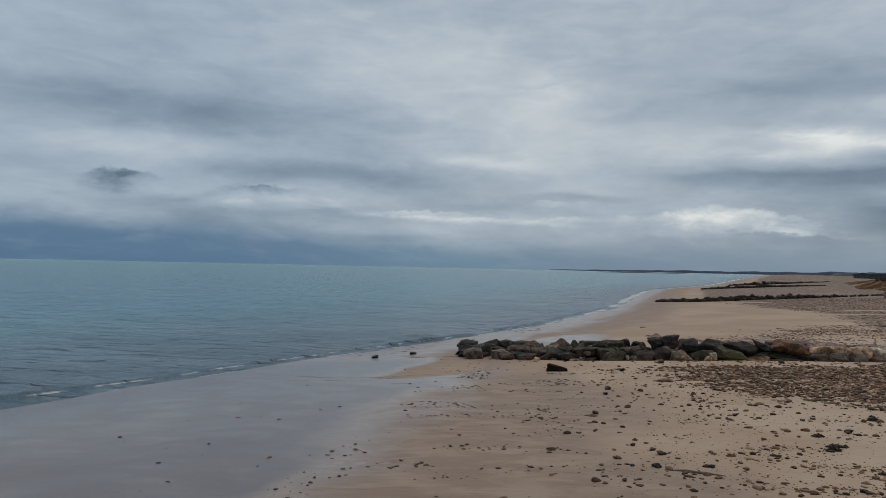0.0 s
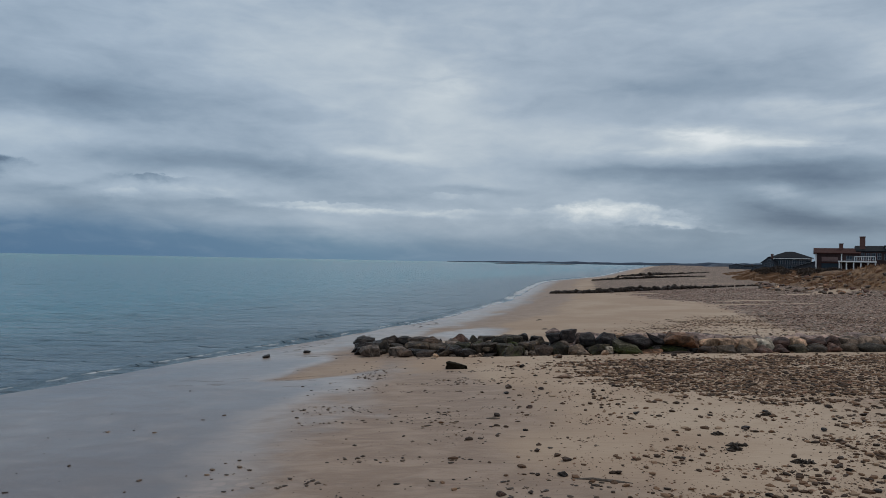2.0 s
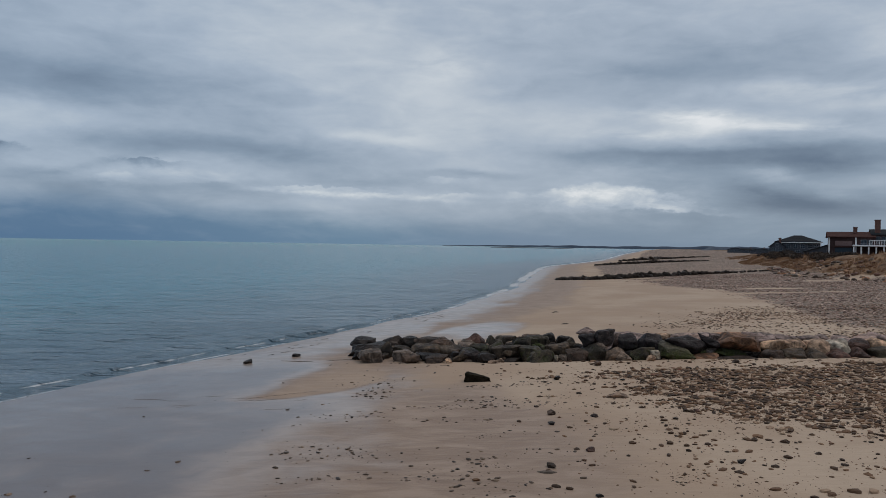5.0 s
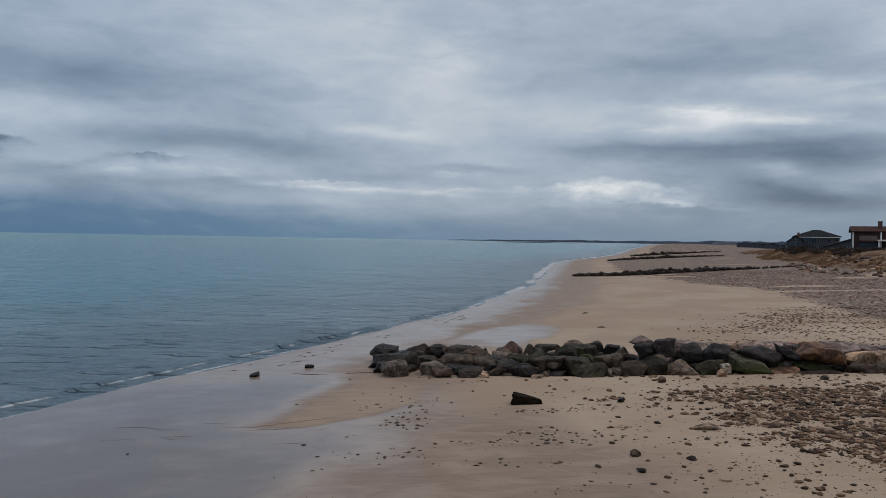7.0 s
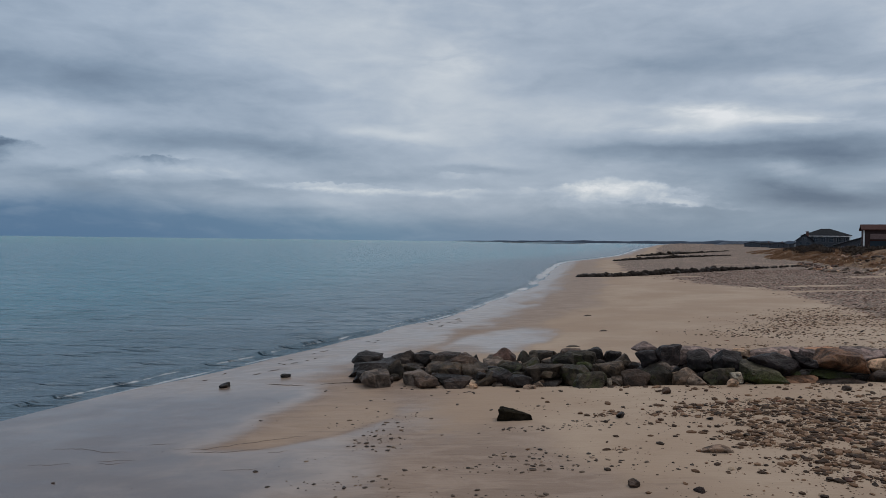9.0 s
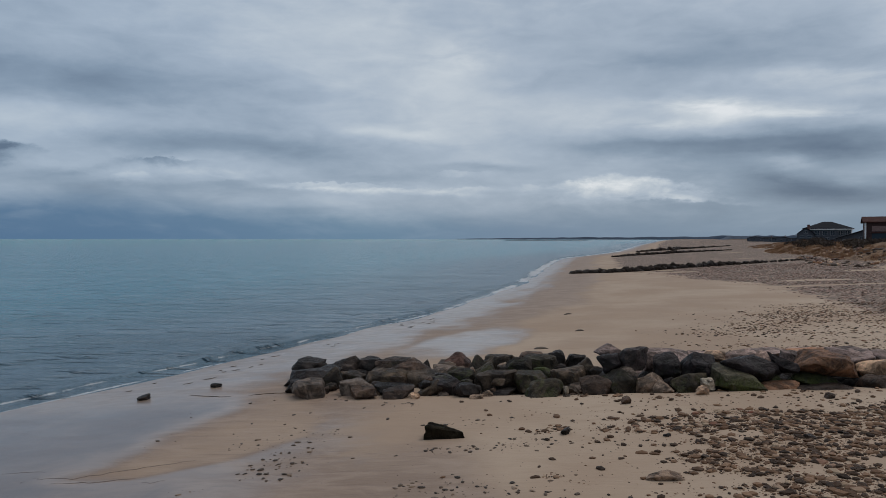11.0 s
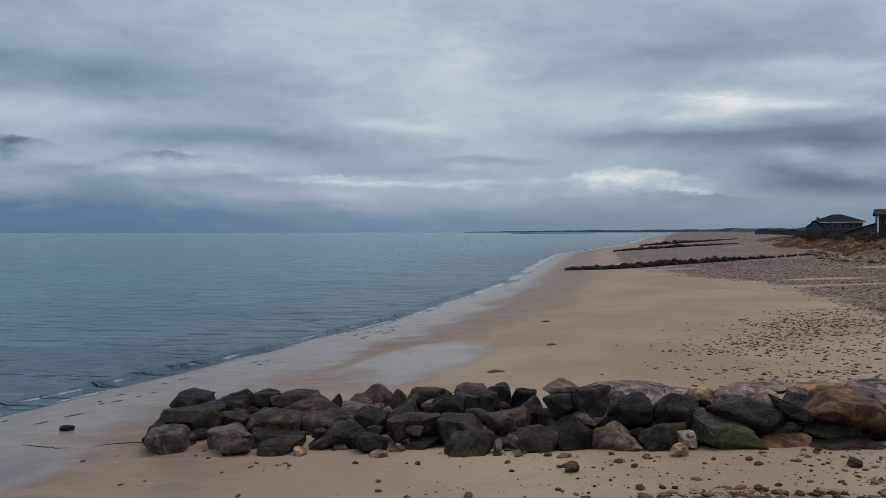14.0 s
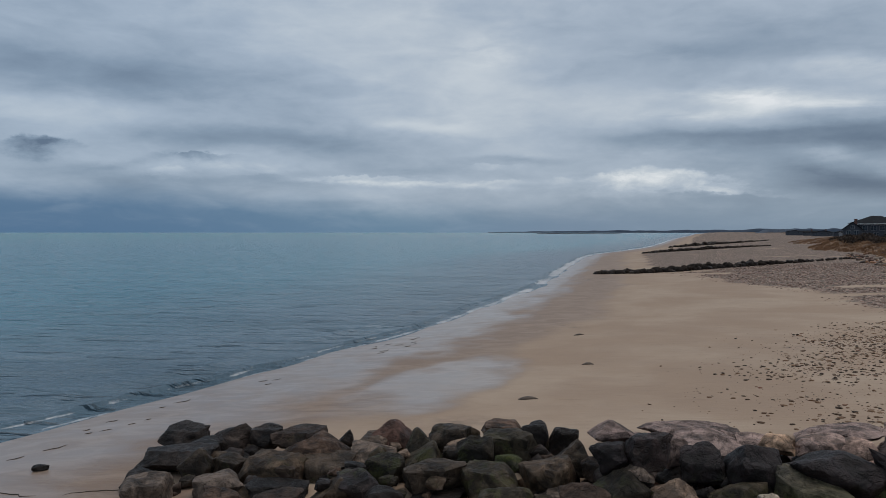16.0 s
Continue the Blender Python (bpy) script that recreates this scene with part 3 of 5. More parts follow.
def rock_shape(rng, level, planes=13, boxy=0.5, crisp=14.0, rough=0.05):
    """A broken boulder that fills the unit cube: flat faces with worn edges."""
    v, f = BALL[level]
    n = rng.normal(size=(planes, 3))
    n /= np.linalg.norm(n, axis=1)[:, None]
    axes = np.vstack([np.eye(3), -np.eye(3)]) + rng.normal(size=(6, 3)) * (0.38 if boxy < 0.8 else 0.2)
    axes /= np.linalg.norm(axes, axis=1)[:, None]
    n = np.vstack([n, axes])
    d = np.concatenate([rng.uniform(0.84, 1.12, planes), rng.uniform(0.66, 0.9, 6) + (0.5 - boxy) * 0.4])
    k = np.maximum(v @ n.T, 1e-4) / d
    hard = 0.75 if boxy < 0.8 else 0.25
    r = 1.0 / (hard * k.max(1) + (1 - hard) * (k ** crisp).sum(1) ** (1 / crisp))
    p = v * r[:, None]
    if level > 1:
        o = rng.uniform(0, 50, 3)
        for s, a in ((2.2, 1.0), (5.0, 0.6), (11.0, 0.4), (19.0, 0.25)):
            if level < 4 and s > 6:
                continue
            nz = np.array([noise.noise(Vector(q * s + o)) for q in p])
            p = p + v * (nz * rough * a)[:, None]
    p -= (p.max(0) + p.min(0)) / 2
    return p / (p.max(0) - p.min(0)), f


rng = np.random.default_rng(7)
BOULDERS = [mesh_of("boulder", *rock_shape(rng, 4, 7 + i % 5, 0.35 + 0.06 * (i % 6), 24, 0.085), ROCK["grey"]) for i in range(16)]
COURSED = [mesh_of("coursed_boulder", *rock_shape(rng, 4, 10 + i % 5, 0.85, 10 + 4 * (i % 3), 0.08), ROCK["grey"]) for i in range(12)]
LUMPS = [mesh_of("rubble", *rock_shape(rng, 3, 5 + i % 4, 0.4, 26, 0.06), ROCK["grey"]) for i in range(8)]
CHIPS = [mesh_of("far_boulder", *rock_shape(rng, 2, 6, 0.4, 24, 0.05), ROCK["dark"]) for i in range(8)]


def lay_rock(parent, x, y, z, sx, sy, sz, kind, meshes, tilt=12.0, name="rock"):
    ob = new(name, meshes[int(rng.integers(len(meshes)))])
    ob.parent = parent
    turn = 90 * int(rng.integers(4)) + rng.uniform(-16, 16)
    swap = int(turn + 45) // 90 % 2
    ob.matrix_local = pose(x, y, z, rng.uniform(-tilt, tilt), rng.uniform(-tilt, tilt), turn) @ Matrix.Diagonal((sy, sx, sz, 1) if swap else (sx, sy, sz, 1))
    ob.material_slots[0].link = "OBJECT"
    ob.material_slots[0].material = ROCK[kind]
    return ob


def hewn_rock(g, shape, lean, level=4):
    """A quarried stone that fills the unit cube: a few broad faces, worn arrises, its crest leaning to one end."""
    v, f = BALL[level]
    j = lambda a: g.uniform(-a, a)
    planes = [((1, j(0.35), j(0.45)), 1.0), ((-1, j(0.35), j(0.45)), 1.0), ((j(0.3), 1, j(0.3)), 1.0), ((j(0.35), -1, 0.25 + j(0.35)), 1.0), ((j(0.1), j(0.1), -1), 1.0)]
    if shape == "peak":
        crest = Vector((lean, 0.1, 1.0))
        for end in (-1.0, 1.0):
            n = Vector(((1.25 + j(0.2)) * end, j(0.15), abs(end - lean)))
            planes.append((tuple(n), n.dot(crest) / n.length))
        n = Vector((j(0.2), -0.75 + j(0.15), 1.0))
        planes.append((tuple(n), n.dot(crest) / n.length))
    elif shape == "slab":
        n = Vector((-0.28 * lean, -0.10 + j(0.08), 1.0))
        planes.append((tuple(n), 0.86))
    elif shape == "block":
        n = Vector((-0.22 * lean + j(0.06), -0.22 + j(0.12), 1.0))
        planes.append((tuple(n), 0.90))
    if shape in ("peak", "block"):
        planes.append(((j(0.35), -0.2 + j(0.3), 1), 0.86))
    count, near = {"round": (14, 0.90), "peak": (7, 0.92), "slab": (8, 0.95), "block": (9, 0.94)}[shape]
    for i in range(count):
        n = Vector(g.normal(size=3))
        planes.append((tuple(n), near * g.uniform(0.92, 1.22)))
    n = np.array([Vector(p[0]).normalized()[:] for p in planes])
    d = np.array([p[1] for p in planes])
    k = np.maximum(v @ n.T, 1e-4) / d
    crisp = 12.0 if shape == "round" else 36.0
    hard = 0.6 if shape == "round" else 0.95
    p = v / (hard * k.max(1) + (1 - hard) * (k ** crisp).sum(1) ** (1 / crisp))[:, None]
    o = g.uniform(0, 50, 3)
    for scale, amount in ((1.1, 0.16), (2.6, 0.055), (6.0, 0.030), (13.0, 0.016)):
        q = np.array([noise.noise(Vector(a * scale + o)) for a in p])
        p = p + v * (q * amount)[:, None]
    p -= (p.max(0) + p.min(0)) / 2
    return p / (p.max(0) - p.min(0)), f


def set_rock(parent, x, y, z, sx, sy, sz, lean, kind, shape, level=4):
    """One stone of the groin with a shape of its own."""
    me = mesh_of("rock", *hewn_rock(rng, shape, lean, level if x < 14 else 3), ROCK[kind])
    me.set_sharp_from_angle(angle=radians(24))
    ob = new("rock", me)
    ob.parent = parent
    ob.matrix_local = pose(x, y, z, rng.uniform(-6, 6), rng.uniform(-6, 6), rng.uniform(-14, 14)) @ Matrix.Diagonal((sx, sy, sz, 1))
    return ob


groin = thing("rock_groin", "long low groin of dark tumbled boulders, green with algae", "groin", pose(0, 0, 0), "groins along the beach")
# seaward heap from back to front, then the coursed landward wall; centre, size, lean of the crest
BACK = [
    (-5.77, 41.3, 0.88, 1.24, 1.08, 0.40, -0.2, 'dark', 'slab'), (-4.24, 41.0, 0.92, 1.06, 0.92, 0.74, 0.3, 'dark', 'round'),
    (-3.41, 41.0, 0.98, 0.91, 0.79, 0.57, -0.1, 'dark', 'round'), (-2.44, 41.0, 0.96, 1.34, 1.16, 0.52, 0.3, 'brown', 'slab'),
    (-1.34, 41.2, 0.95, 0.40, 0.35, 0.42, 0.5, 'dark', 'peak'), (-0.22, 41.0, 1.15, 1.12, 0.92, 0.63, 0.3, 'red', 'peak'),
    (0.81, 40.2, 0.98, 1.06, 0.83, 0.98, -0.2, 'green', 'peak'), (1.47, 41.0, 1.11, 1.18, 1.02, 0.58, 0.1, 'grey', 'slab'),
    (2.69, 41.3, 1.30, 1.12, 0.97, 0.35, 0.2, 'brown', 'slab'), (2.90, 40.2, 1.09, 1.28, 1.04, 0.86, 0.2, 'green', 'block'),
    (3.49, 40.6, 1.26, 0.70, 0.62, 0.74, 0.3, 'dark', 'block'), (4.16, 40.6, 1.22, 0.68, 0.59, 0.57, -0.2, 'dark', 'round'),
    (-0.56, 40.8, 0.97, 0.98, 0.85, 0.44, 0.3, 'slate', 'slab'),
]
MID = [
    (-5.20, 39.8, 0.75, 1.93, 1.50, 0.59, -0.1, 'dark', 'block'), (-4.34, 38.9, 0.87, 0.82, 0.67, 0.73, 0.2, 'grey', 'peak'),
    (-4.86, 40.5, 0.89, 1.09, 0.95, 0.29, 0.5, 'dark', 'slab'), (-3.69, 39.3, 0.79, 0.87, 0.71, 0.50, 0.4, 'grey', 'block'),
    (-2.48, 39.0, 0.82, 1.45, 1.19, 0.71, 0.5, 'grey', 'block'), (-1.88, 40.0, 1.05, 1.68, 1.38, 0.65, 0.1, 'brown', 'peak'),
    (-1.36, 39.3, 0.77, 1.24, 1.01, 0.65, 0, 'grey', 'block'), (0.01, 39.0, 0.87, 1.06, 0.87, 0.67, -0.1, 'green', 'block'),
    (-0.43, 39.9, 0.98, 1.28, 1.11, 0.30, 0.2, 'slate', 'slab'), (0.85, 39.5, 1.00, 1.02, 0.83, 0.61, 0.6, 'green', 'peak'),
    (1.24, 38.5, 0.95, 1.37, 1.12, 0.65, 0.2, 'grey', 'block'), (1.62, 39.7, 1.06, 0.70, 0.58, 0.38, 0.3, 'grey', 'block'),
    (2.09, 39.5, 1.10, 0.86, 0.70, 0.80, 0.2, 'green', 'block'),
]
INNER = [
    (2.53, 38.2, 0.96, 1.40, 1.21, 0.64, 0.5, 'green', 'slab'), (2.85, 39.0, 1.14, 0.60, 0.52, 0.37, 0, 'moss', 'round'),
    (3.72, 38.3, 1.07, 1.22, 1.00, 0.71, 0.2, 'grey', 'block'), (4.36, 39.1, 1.25, 0.96, 0.79, 0.69, 0.2, 'grey', 'peak'),
    (4.75, 38.6, 1.19, 0.71, 0.58, 0.38, 0, 'brown', 'block'), (4.31, 36.9, 1.01, 0.98, 0.80, 0.78, -0.3, 'brown', 'block'),
    (5.17, 37.2, 1.17, 1.22, 1.00, 0.74, 0.1, 'green', 'peak'), (2.73, 36.8, 1.01, 1.18, 1.02, 0.61, 0.1, 'green', 'round'),
    (1.31, 38.0, 0.67, 1.22, 1.05, 0.24, 0, 'dark', 'slab'), (3.65, 37.4, 0.86, 0.48, 0.41, 0.24, 0.2, 'grey', 'slab'),
]
TOE = [
    (-4.90, 37.5, 0.79, 1.11, 0.96, 0.62, 0.5, 'slate', 'slab'), (-5.38, 38.4, 0.68, 0.84, 0.73, 0.45, 0.4, 'dark', 'slab'),
    (-3.36, 37.9, 0.80, 1.11, 0.96, 0.53, 0.4, 'slate', 'slab'), (-3.01, 37.2, 0.76, 0.90, 0.73, 0.44, 0, 'brown', 'block'),
    (-2.11, 38.0, 0.72, 1.29, 1.12, 0.35, 0.2, 'dark', 'slab'), (-1.88, 37.2, 0.75, 1.01, 0.83, 0.37, -0.1, 'brown', 'block'),
    (-1.33, 37.0, 0.71, 0.28, 0.35, 0.25, 0, 'tan', 'round'), (-0.81, 37.8, 0.83, 0.95, 0.78, 0.56, 0.3, 'grey', 'peak'),
    (-0.31, 37.9, 0.85, 0.94, 0.82, 0.61, 0.6, 'plum', 'slab'), (0.34, 37.3, 0.85, 0.81, 0.70, 0.50, 0.1, 'dark', 'round'),
    (0.65, 36.7, 0.72, 0.47, 0.41, 0.26, 0.5, 'tan', 'slab'), (0.97, 37.3, 0.75, 0.40, 0.35, 0.26, 0, 'tan', 'round'),
    (3.37, 36.8, 0.96, 0.23, 0.35, 0.35, 0, 'pale', 'block'),
]
UPPER = [
    (4.95, 37.9, 1.64, 0.85, 0.70, 0.65, 0.1, 'plum', 'block'), (5.69, 37.8, 1.83, 0.98, 0.80, 0.71, -0.3, 'plum', 'block'),
    (5.43, 37.5, 1.54, 0.62, 0.51, 0.30, 0.2, 'slate', 'peak'), (6.67, 37.6, 1.68, 0.84, 0.73, 0.78, 0, 'plum', 'round'),
    (7.69, 37.5, 1.58, 1.17, 0.96, 1.02, -0.1, 'plum', 'round'), (9.19, 37.4, 1.66, 1.91, 1.50, 0.77, -0.1, 'plum', 'round'),
    (10.15, 37.3, 1.87, 0.87, 0.75, 0.69, -0.3, 'plum', 'round'), (11.47, 37.3, 1.83, 1.85, 1.50, 0.67, -0.1, 'orange', 'block'),
    (6.34, 38.3, 1.67, 0.41, 0.35, 0.64, 0, 'slab', 'block'),
]
LOWER = [
    (6.02, 37.1, 1.16, 0.95, 0.78, 0.65, 0.1, 'slate', 'block'), (6.33, 36.7, 1.12, 0.65, 0.53, 0.44, -0.3, 'slate', 'peak'),
    (7.16, 36.8, 1.25, 1.12, 0.92, 0.63, 0, 'green', 'round'), (7.64, 36.5, 1.30, 0.38, 0.35, 0.36, 0.3, 'pale', 'block'),
    (7.61, 36.8, 1.07, 0.77, 0.67, 0.29, 0, 'brown', 'slab'), (8.60, 36.8, 1.38, 1.53, 1.25, 0.75, -0.4, 'moss', 'block'),
    (9.81, 36.7, 1.17, 1.13, 0.92, 0.31, 0.2, 'orange', 'block'), (9.70, 37.3, 1.22, 0.83, 0.72, 0.53, 0.2, 'moss', 'slab'),
    (11.02, 37.3, 1.28, 1.30, 1.06, 0.53, -0.2, 'moss', 'block'), (11.27, 36.6, 1.23, 1.83, 1.49, 0.23, 0.3, 'brown', 'peak'),
]
TOP = [
    (5.15, 38.8, 1.94, 1.13, 0.92, 0.42, -0.1, 'slab', 'peak'), (6.99, 40.2, 1.66, 2.25, 1.50, 0.30, -0.4, 'slab', 'slab'),
    (7.18, 39.1, 1.75, 1.60, 1.31, 0.30, 0.1, 'slab', 'peak'), (8.10, 39.0, 1.73, 0.76, 0.66, 0.33, 0.2, 'slab', 'slab'),
    (8.48, 38.7, 1.79, 0.73, 0.60, 0.36, 0, 'tan', 'block'), (9.33, 38.8, 1.78, 1.14, 0.98, 0.37, -0.2, 'slab', 'slab'),
    (10.30, 40.2, 1.69, 1.93, 1.50, 0.30, 0, 'slab', 'slab'), (10.06, 38.6, 1.79, 0.74, 0.60, 0.36, 0.2, 'slab', 'block'),
    (10.89, 38.6, 1.72, 0.73, 0.63, 0.60, -0.2, 'slab', 'slab'), (11.68, 38.9, 1.85, 1.29, 1.12, 0.33, 0.2, 'orange', 'slab'),
    (12.26, 40.4, 1.66, 1.90, 1.50, 0.30, 0, 'slab', 'slab'), (12.77, 38.8, 1.82, 1.19, 0.97, 0.52, -0.3, 'slab', 'block'),
    (13.71, 40.4, 1.72, 1.18, 1.02, 0.30, 0, 'slab', 'slab'),
]
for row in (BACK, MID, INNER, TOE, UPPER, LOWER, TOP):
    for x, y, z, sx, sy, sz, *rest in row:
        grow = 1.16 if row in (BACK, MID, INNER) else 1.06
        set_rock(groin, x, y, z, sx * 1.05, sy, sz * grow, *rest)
# broken stones wedged between the boulders of the heap
for i in range(34):
    x = rng.uniform(-4.6, 4.6)
    y = rng.uniform(37.6, 40.6)
    size = rng.uniform(0.22, 0.46)
    crown = 0.72 + 0.10 * (x + 5) / 3 * math.exp(-((y - 39.6) / 1.6) ** 2)
    set_rock(groin, x, y, crown + rng.uniform(-0.05, 0.22), size * 1.3, size, size * 0.75, rng.uniform(-0.6, 0.6), str(rng.choice(["grey", "slate", "brown", "dark", "green"])), str(rng.choice(["peak", "slab", "block"])), 3)
# rubble in the gaps and the core under the wall
for i in range(70):
    x, y = rng.uniform(-5.0, 4.6), rng.uniform(37.6, 41.0)
    g = float(height(x, y))
    lay_rock(groin, x, y, g + rng.uniform(0.0, 0.10 + 0.16 * smooth(x, -3, 3)), rng.uniform(0.3, 0.7), rng.uniform(0.3, 0.6), rng.uniform(0.25, 0.45), str(rng.choice(["dark", "grey", "brown", "dark", "slate"])), LUMPS, 30)
for i in range(26):
    x, y = rng.uniform(-1.5, 4.8), rng.uniform(38.6, 40.6)
    lay_rock(groin, x, y, rng.uniform(0.45, 0.72), rng.uniform(0.7, 1.1), rng.uniform(0.6, 1.0), rng.uniform(0.4, 0.6), str(rng.choice(["dark", "grey", "green"])), BOULDERS, 20)
for i in range(40):
    x, t = rng.uniform(4.7, 13.2), rng.random()
    lay_rock(groin, x, 37.5 + 1.4 * t, 1.02 + 0.3 * t, 0.9, 0.8, 0.6, "dark", LUMPS, 24)
for i in range(26):
    lay_rock(groin, rng.uniform(5.0, 13.4), rng.uniform(39.0, 40.8), rng.uniform(0.9, 1.25), rng.uniform(1.0, 1.5), rng.uniform(0.9, 1.3), rng.uniform(0.6, 0.8), "slab", LUMPS, 10)
x = 12.2
while x < 48:
    wide = rng.uniform(0.7, 1.5)
    g = float(height(x + wide / 2, 37))
    kind = str(rng.choice(["tan", "red", "orange", "tan", "brown", "slate", "pale" if x < 16 else "tan"]))
    if x < 36:
        set_rock(groin, x + wide / 2, 36.7, g + 0.14, wide * 1.04, 1.1, 0.6, rng.uniform(-0.4, 0.4), str(rng.choice(["brown", "grey", "green", "red", "slate"])), str(rng.choice(["block", "peak", "round"])))
    set_rock(groin, x + wide / 2 + 0.3, 37.4, max(1.66, g + 0.40), wide * 1.06, 1.1, 0.72, rng.uniform(-0.4, 0.4), kind, str(rng.choice(["block", "round", "round"])))
    lay_rock(groin, x + wide / 2 + 0.6, 38.8, max(1.72, g + 0.35), wide * 1.2, 1.6, 0.5, "slab", COURSED, 6)
    lay_rock(groin, x + wide / 2 + 0.2, 40.2, max(1.62, g + 0.25), wide * 1.2, 1.6, 0.5, "slab", LUMPS, 8)
    x += wide
for i in range(16):
    lay_rock(groin, rng.uniform(-5, 13), rng.uniform(36.4, 37.1), 0, 1, 1, 1, "tan", LUMPS, 25)
    ob = groin.children[-1]
    p = ob.matrix_local.translation
    s = rng.uniform(0.12, 0.3)
    ob.matrix_local = pose(p.x, p.y, float(height(p.x, p.y)) + s * 0.2, 0, 0, rng.uniform(0, 360)) @ Matrix.Diagonal((s * 1.5, s, s * 0.7, 1))
    ob.material_slots[0].material = ROCK[str(rng.choice(["tan", "brown", "red", "grey"]))]


def far_groin(label, line, count):
    """A groin farther up the beach: a line of (x, y, stone size, height of the heap) from its sea end."""
    g = thing("rock_groin", label, "groin", pose(0, 0, 0), "groins along the beach")
    for i in range(count):
        t = (i + rng.random()) / count
        x, y, s, up = (float(np.interp(t * (len(line) - 1), range(len(line)), [p[k] for p in line])) for k in range(4))
        s *= rng.uniform(0.5, 1.1)
        k = rng.uniform(-1, 1)
        z = float(height(x, y)) + s * 0.12 + 0.8 * up * rng.random() * (1 - abs(k))
        lay_rock(g, x, y + k * (0.5 + up), z, s * 1.25, s * 1.1, s * 0.9, "dark" if rng.random() < 0.2 else "black", CHIPS, 24)
    return g


far_groin("low dark rock groin half buried in grey shingle", [(14.2, 127.5, 0.85, 0.1), (19, 126.2, 0.9, 0.3), (24.5, 126, 0.95, 0.75), (34.3, 133.1, 0.9, 0.85), (46, 141, 0.65, 0.45), (60, 150.5, 0.45, 0.1)], 240)
far_groin("distant dark rock groin reaching the water's edge", [(35.3, 214, 0.8, 0.1), (46, 224, 1.0, 0.6), (60, 238, 0.9, 0.6), (81, 258, 0.6, 0.1)], 170)
far_groin("remote dark rock groin, a thin line on the sand", [(56, 285, 1.0, 0.3), (76, 315, 1.3, 1.1), (97, 348, 1.0, 0.6), (123, 388, 0.7, 0.1)], 170)


# ---- loose stones ----
def single_stone(name, label, category, x, y, sx, sy, sz, kind, turn=0.0, sink=0.25, group="", mesh=None):
    ob = new(name, mesh or BOULDERS[int(rng.integers(16))])
    ob.matrix_world = pose(x, y, float(height(x, y)) + sz * (0.5 - sink), 3, -4, turn) @ Matrix.Diagonal((sx, sy, sz, 1))
    ob.material_slots[0].link = "OBJECT"
    ob.material_slots[0].material = ROCK[kind]
    return tagged(ob, label, category, group)


def wedge_rock():
    """A broken wedge: a tall blunt end, a sloping top and a low point."""
    bm = bmesh.new()
    bmesh.ops.create_cube(bm, size=1.0)
    for v in bm.verts:
        left, top, back = v.co.x < 0, v.co.z > 0, v.co.y > 0
        v.co = ((-0.40 if top else -0.5) + (0.06 if back else 0), 0.42 if back else -0.40, 0.5 if top and not back else 0.42 if top else -0.5) if left else (
            0.5 - (0.05 if top else 0) - (0.08 if back else 0), 0.2 if back else -0.12, (-0.06 if not back else -0.14) if top else -0.5)
    bmesh.ops.bevel(bm, geom=bm.edges[:], offset=0.025, segments=1, affect="EDGES")
    bmesh.ops.triangulate(bm, faces=bm.faces[:])
    for _ in range(3):
        bmesh.ops.subdivide_edges(bm, edges=bm.edges[:], cuts=1, use_grid_fill=True)
    for v in bm.verts:
        v.co += Vector((noise.noise(v.co * 3.1), noise.noise(v.co * 3.1 + Vector((9, 0, 0))), noise.noise(v.co * 4.0 + Vector((0, 7, 0))))) * 0.05
    me = bpy.data.meshes.new("wedge_rock")
    bm.to_mesh(me)
    bm.free()
    me.materials.append(ROCK["dark"])
    return me


wedge = wedge_rock()
single_stone("flat_rock", "dark wedge-shaped boulder lying alone on the sand", "boulder", -0.12, 31.8, 1.06, 0.66, 0.40, "weedy", -4, 0.08, mesh=wedge)
single_stone("rock", "small dark wet rock at the water's edge", "rock", -8.8, 39.9, 0.42, 0.3, 0.2, "dark", 10)
single_stone("rock", "small dark wet rock at the water's edge", "rock", -10.6, 38.07, 0.48, 0.34, 0.2, "dark", 40)
single_stone("stone", "flat pale tan stone on the sand", "stone", 4.3, 28.0, 0.75, 0.4, 0.2, "tan", 12)
single_stone("stone", "rounded dark stone on damp sand", "stone", 1.93, 25.6, 0.28, 0.24, 0.18, "brown", 30)
single_stone("stone", "light round stone at the foot of the groin", "stone", 7.3, 35.9, 0.42, 0.36, 0.30, "tan", 0)
single_stone("stone", "brown stone on the sand before the groin", "stone", 10.5, 34.9, 0.42, 0.3, 0.2, "brown", 70)
single_stone("stone", "dark stone half sunk in the sand", "stone", 2.8, 31.8, 0.30, 0.25, 0.2, "dark", 50)
single_stone("stone", "dark stone half sunk in the sand", "stone", 4.9, 35.0, 0.34, 0.28, 0.24, "brown", 15)


for i in range(48):
    x, y = rng.uniform(1.0, 15), 12.5 + 19 * rng.random() ** 1.4
    s = rng.uniform(0.09, 0.20)
    single_stone("stone", "dark brown stone half sunk in dry sand", "stone", x, y, s * 1.3, s, s * 0.6, str(rng.choice(["dark", "brown", "red", "brown"])), rng.uniform(0, 360), 0.2, "loose stones on the sand")


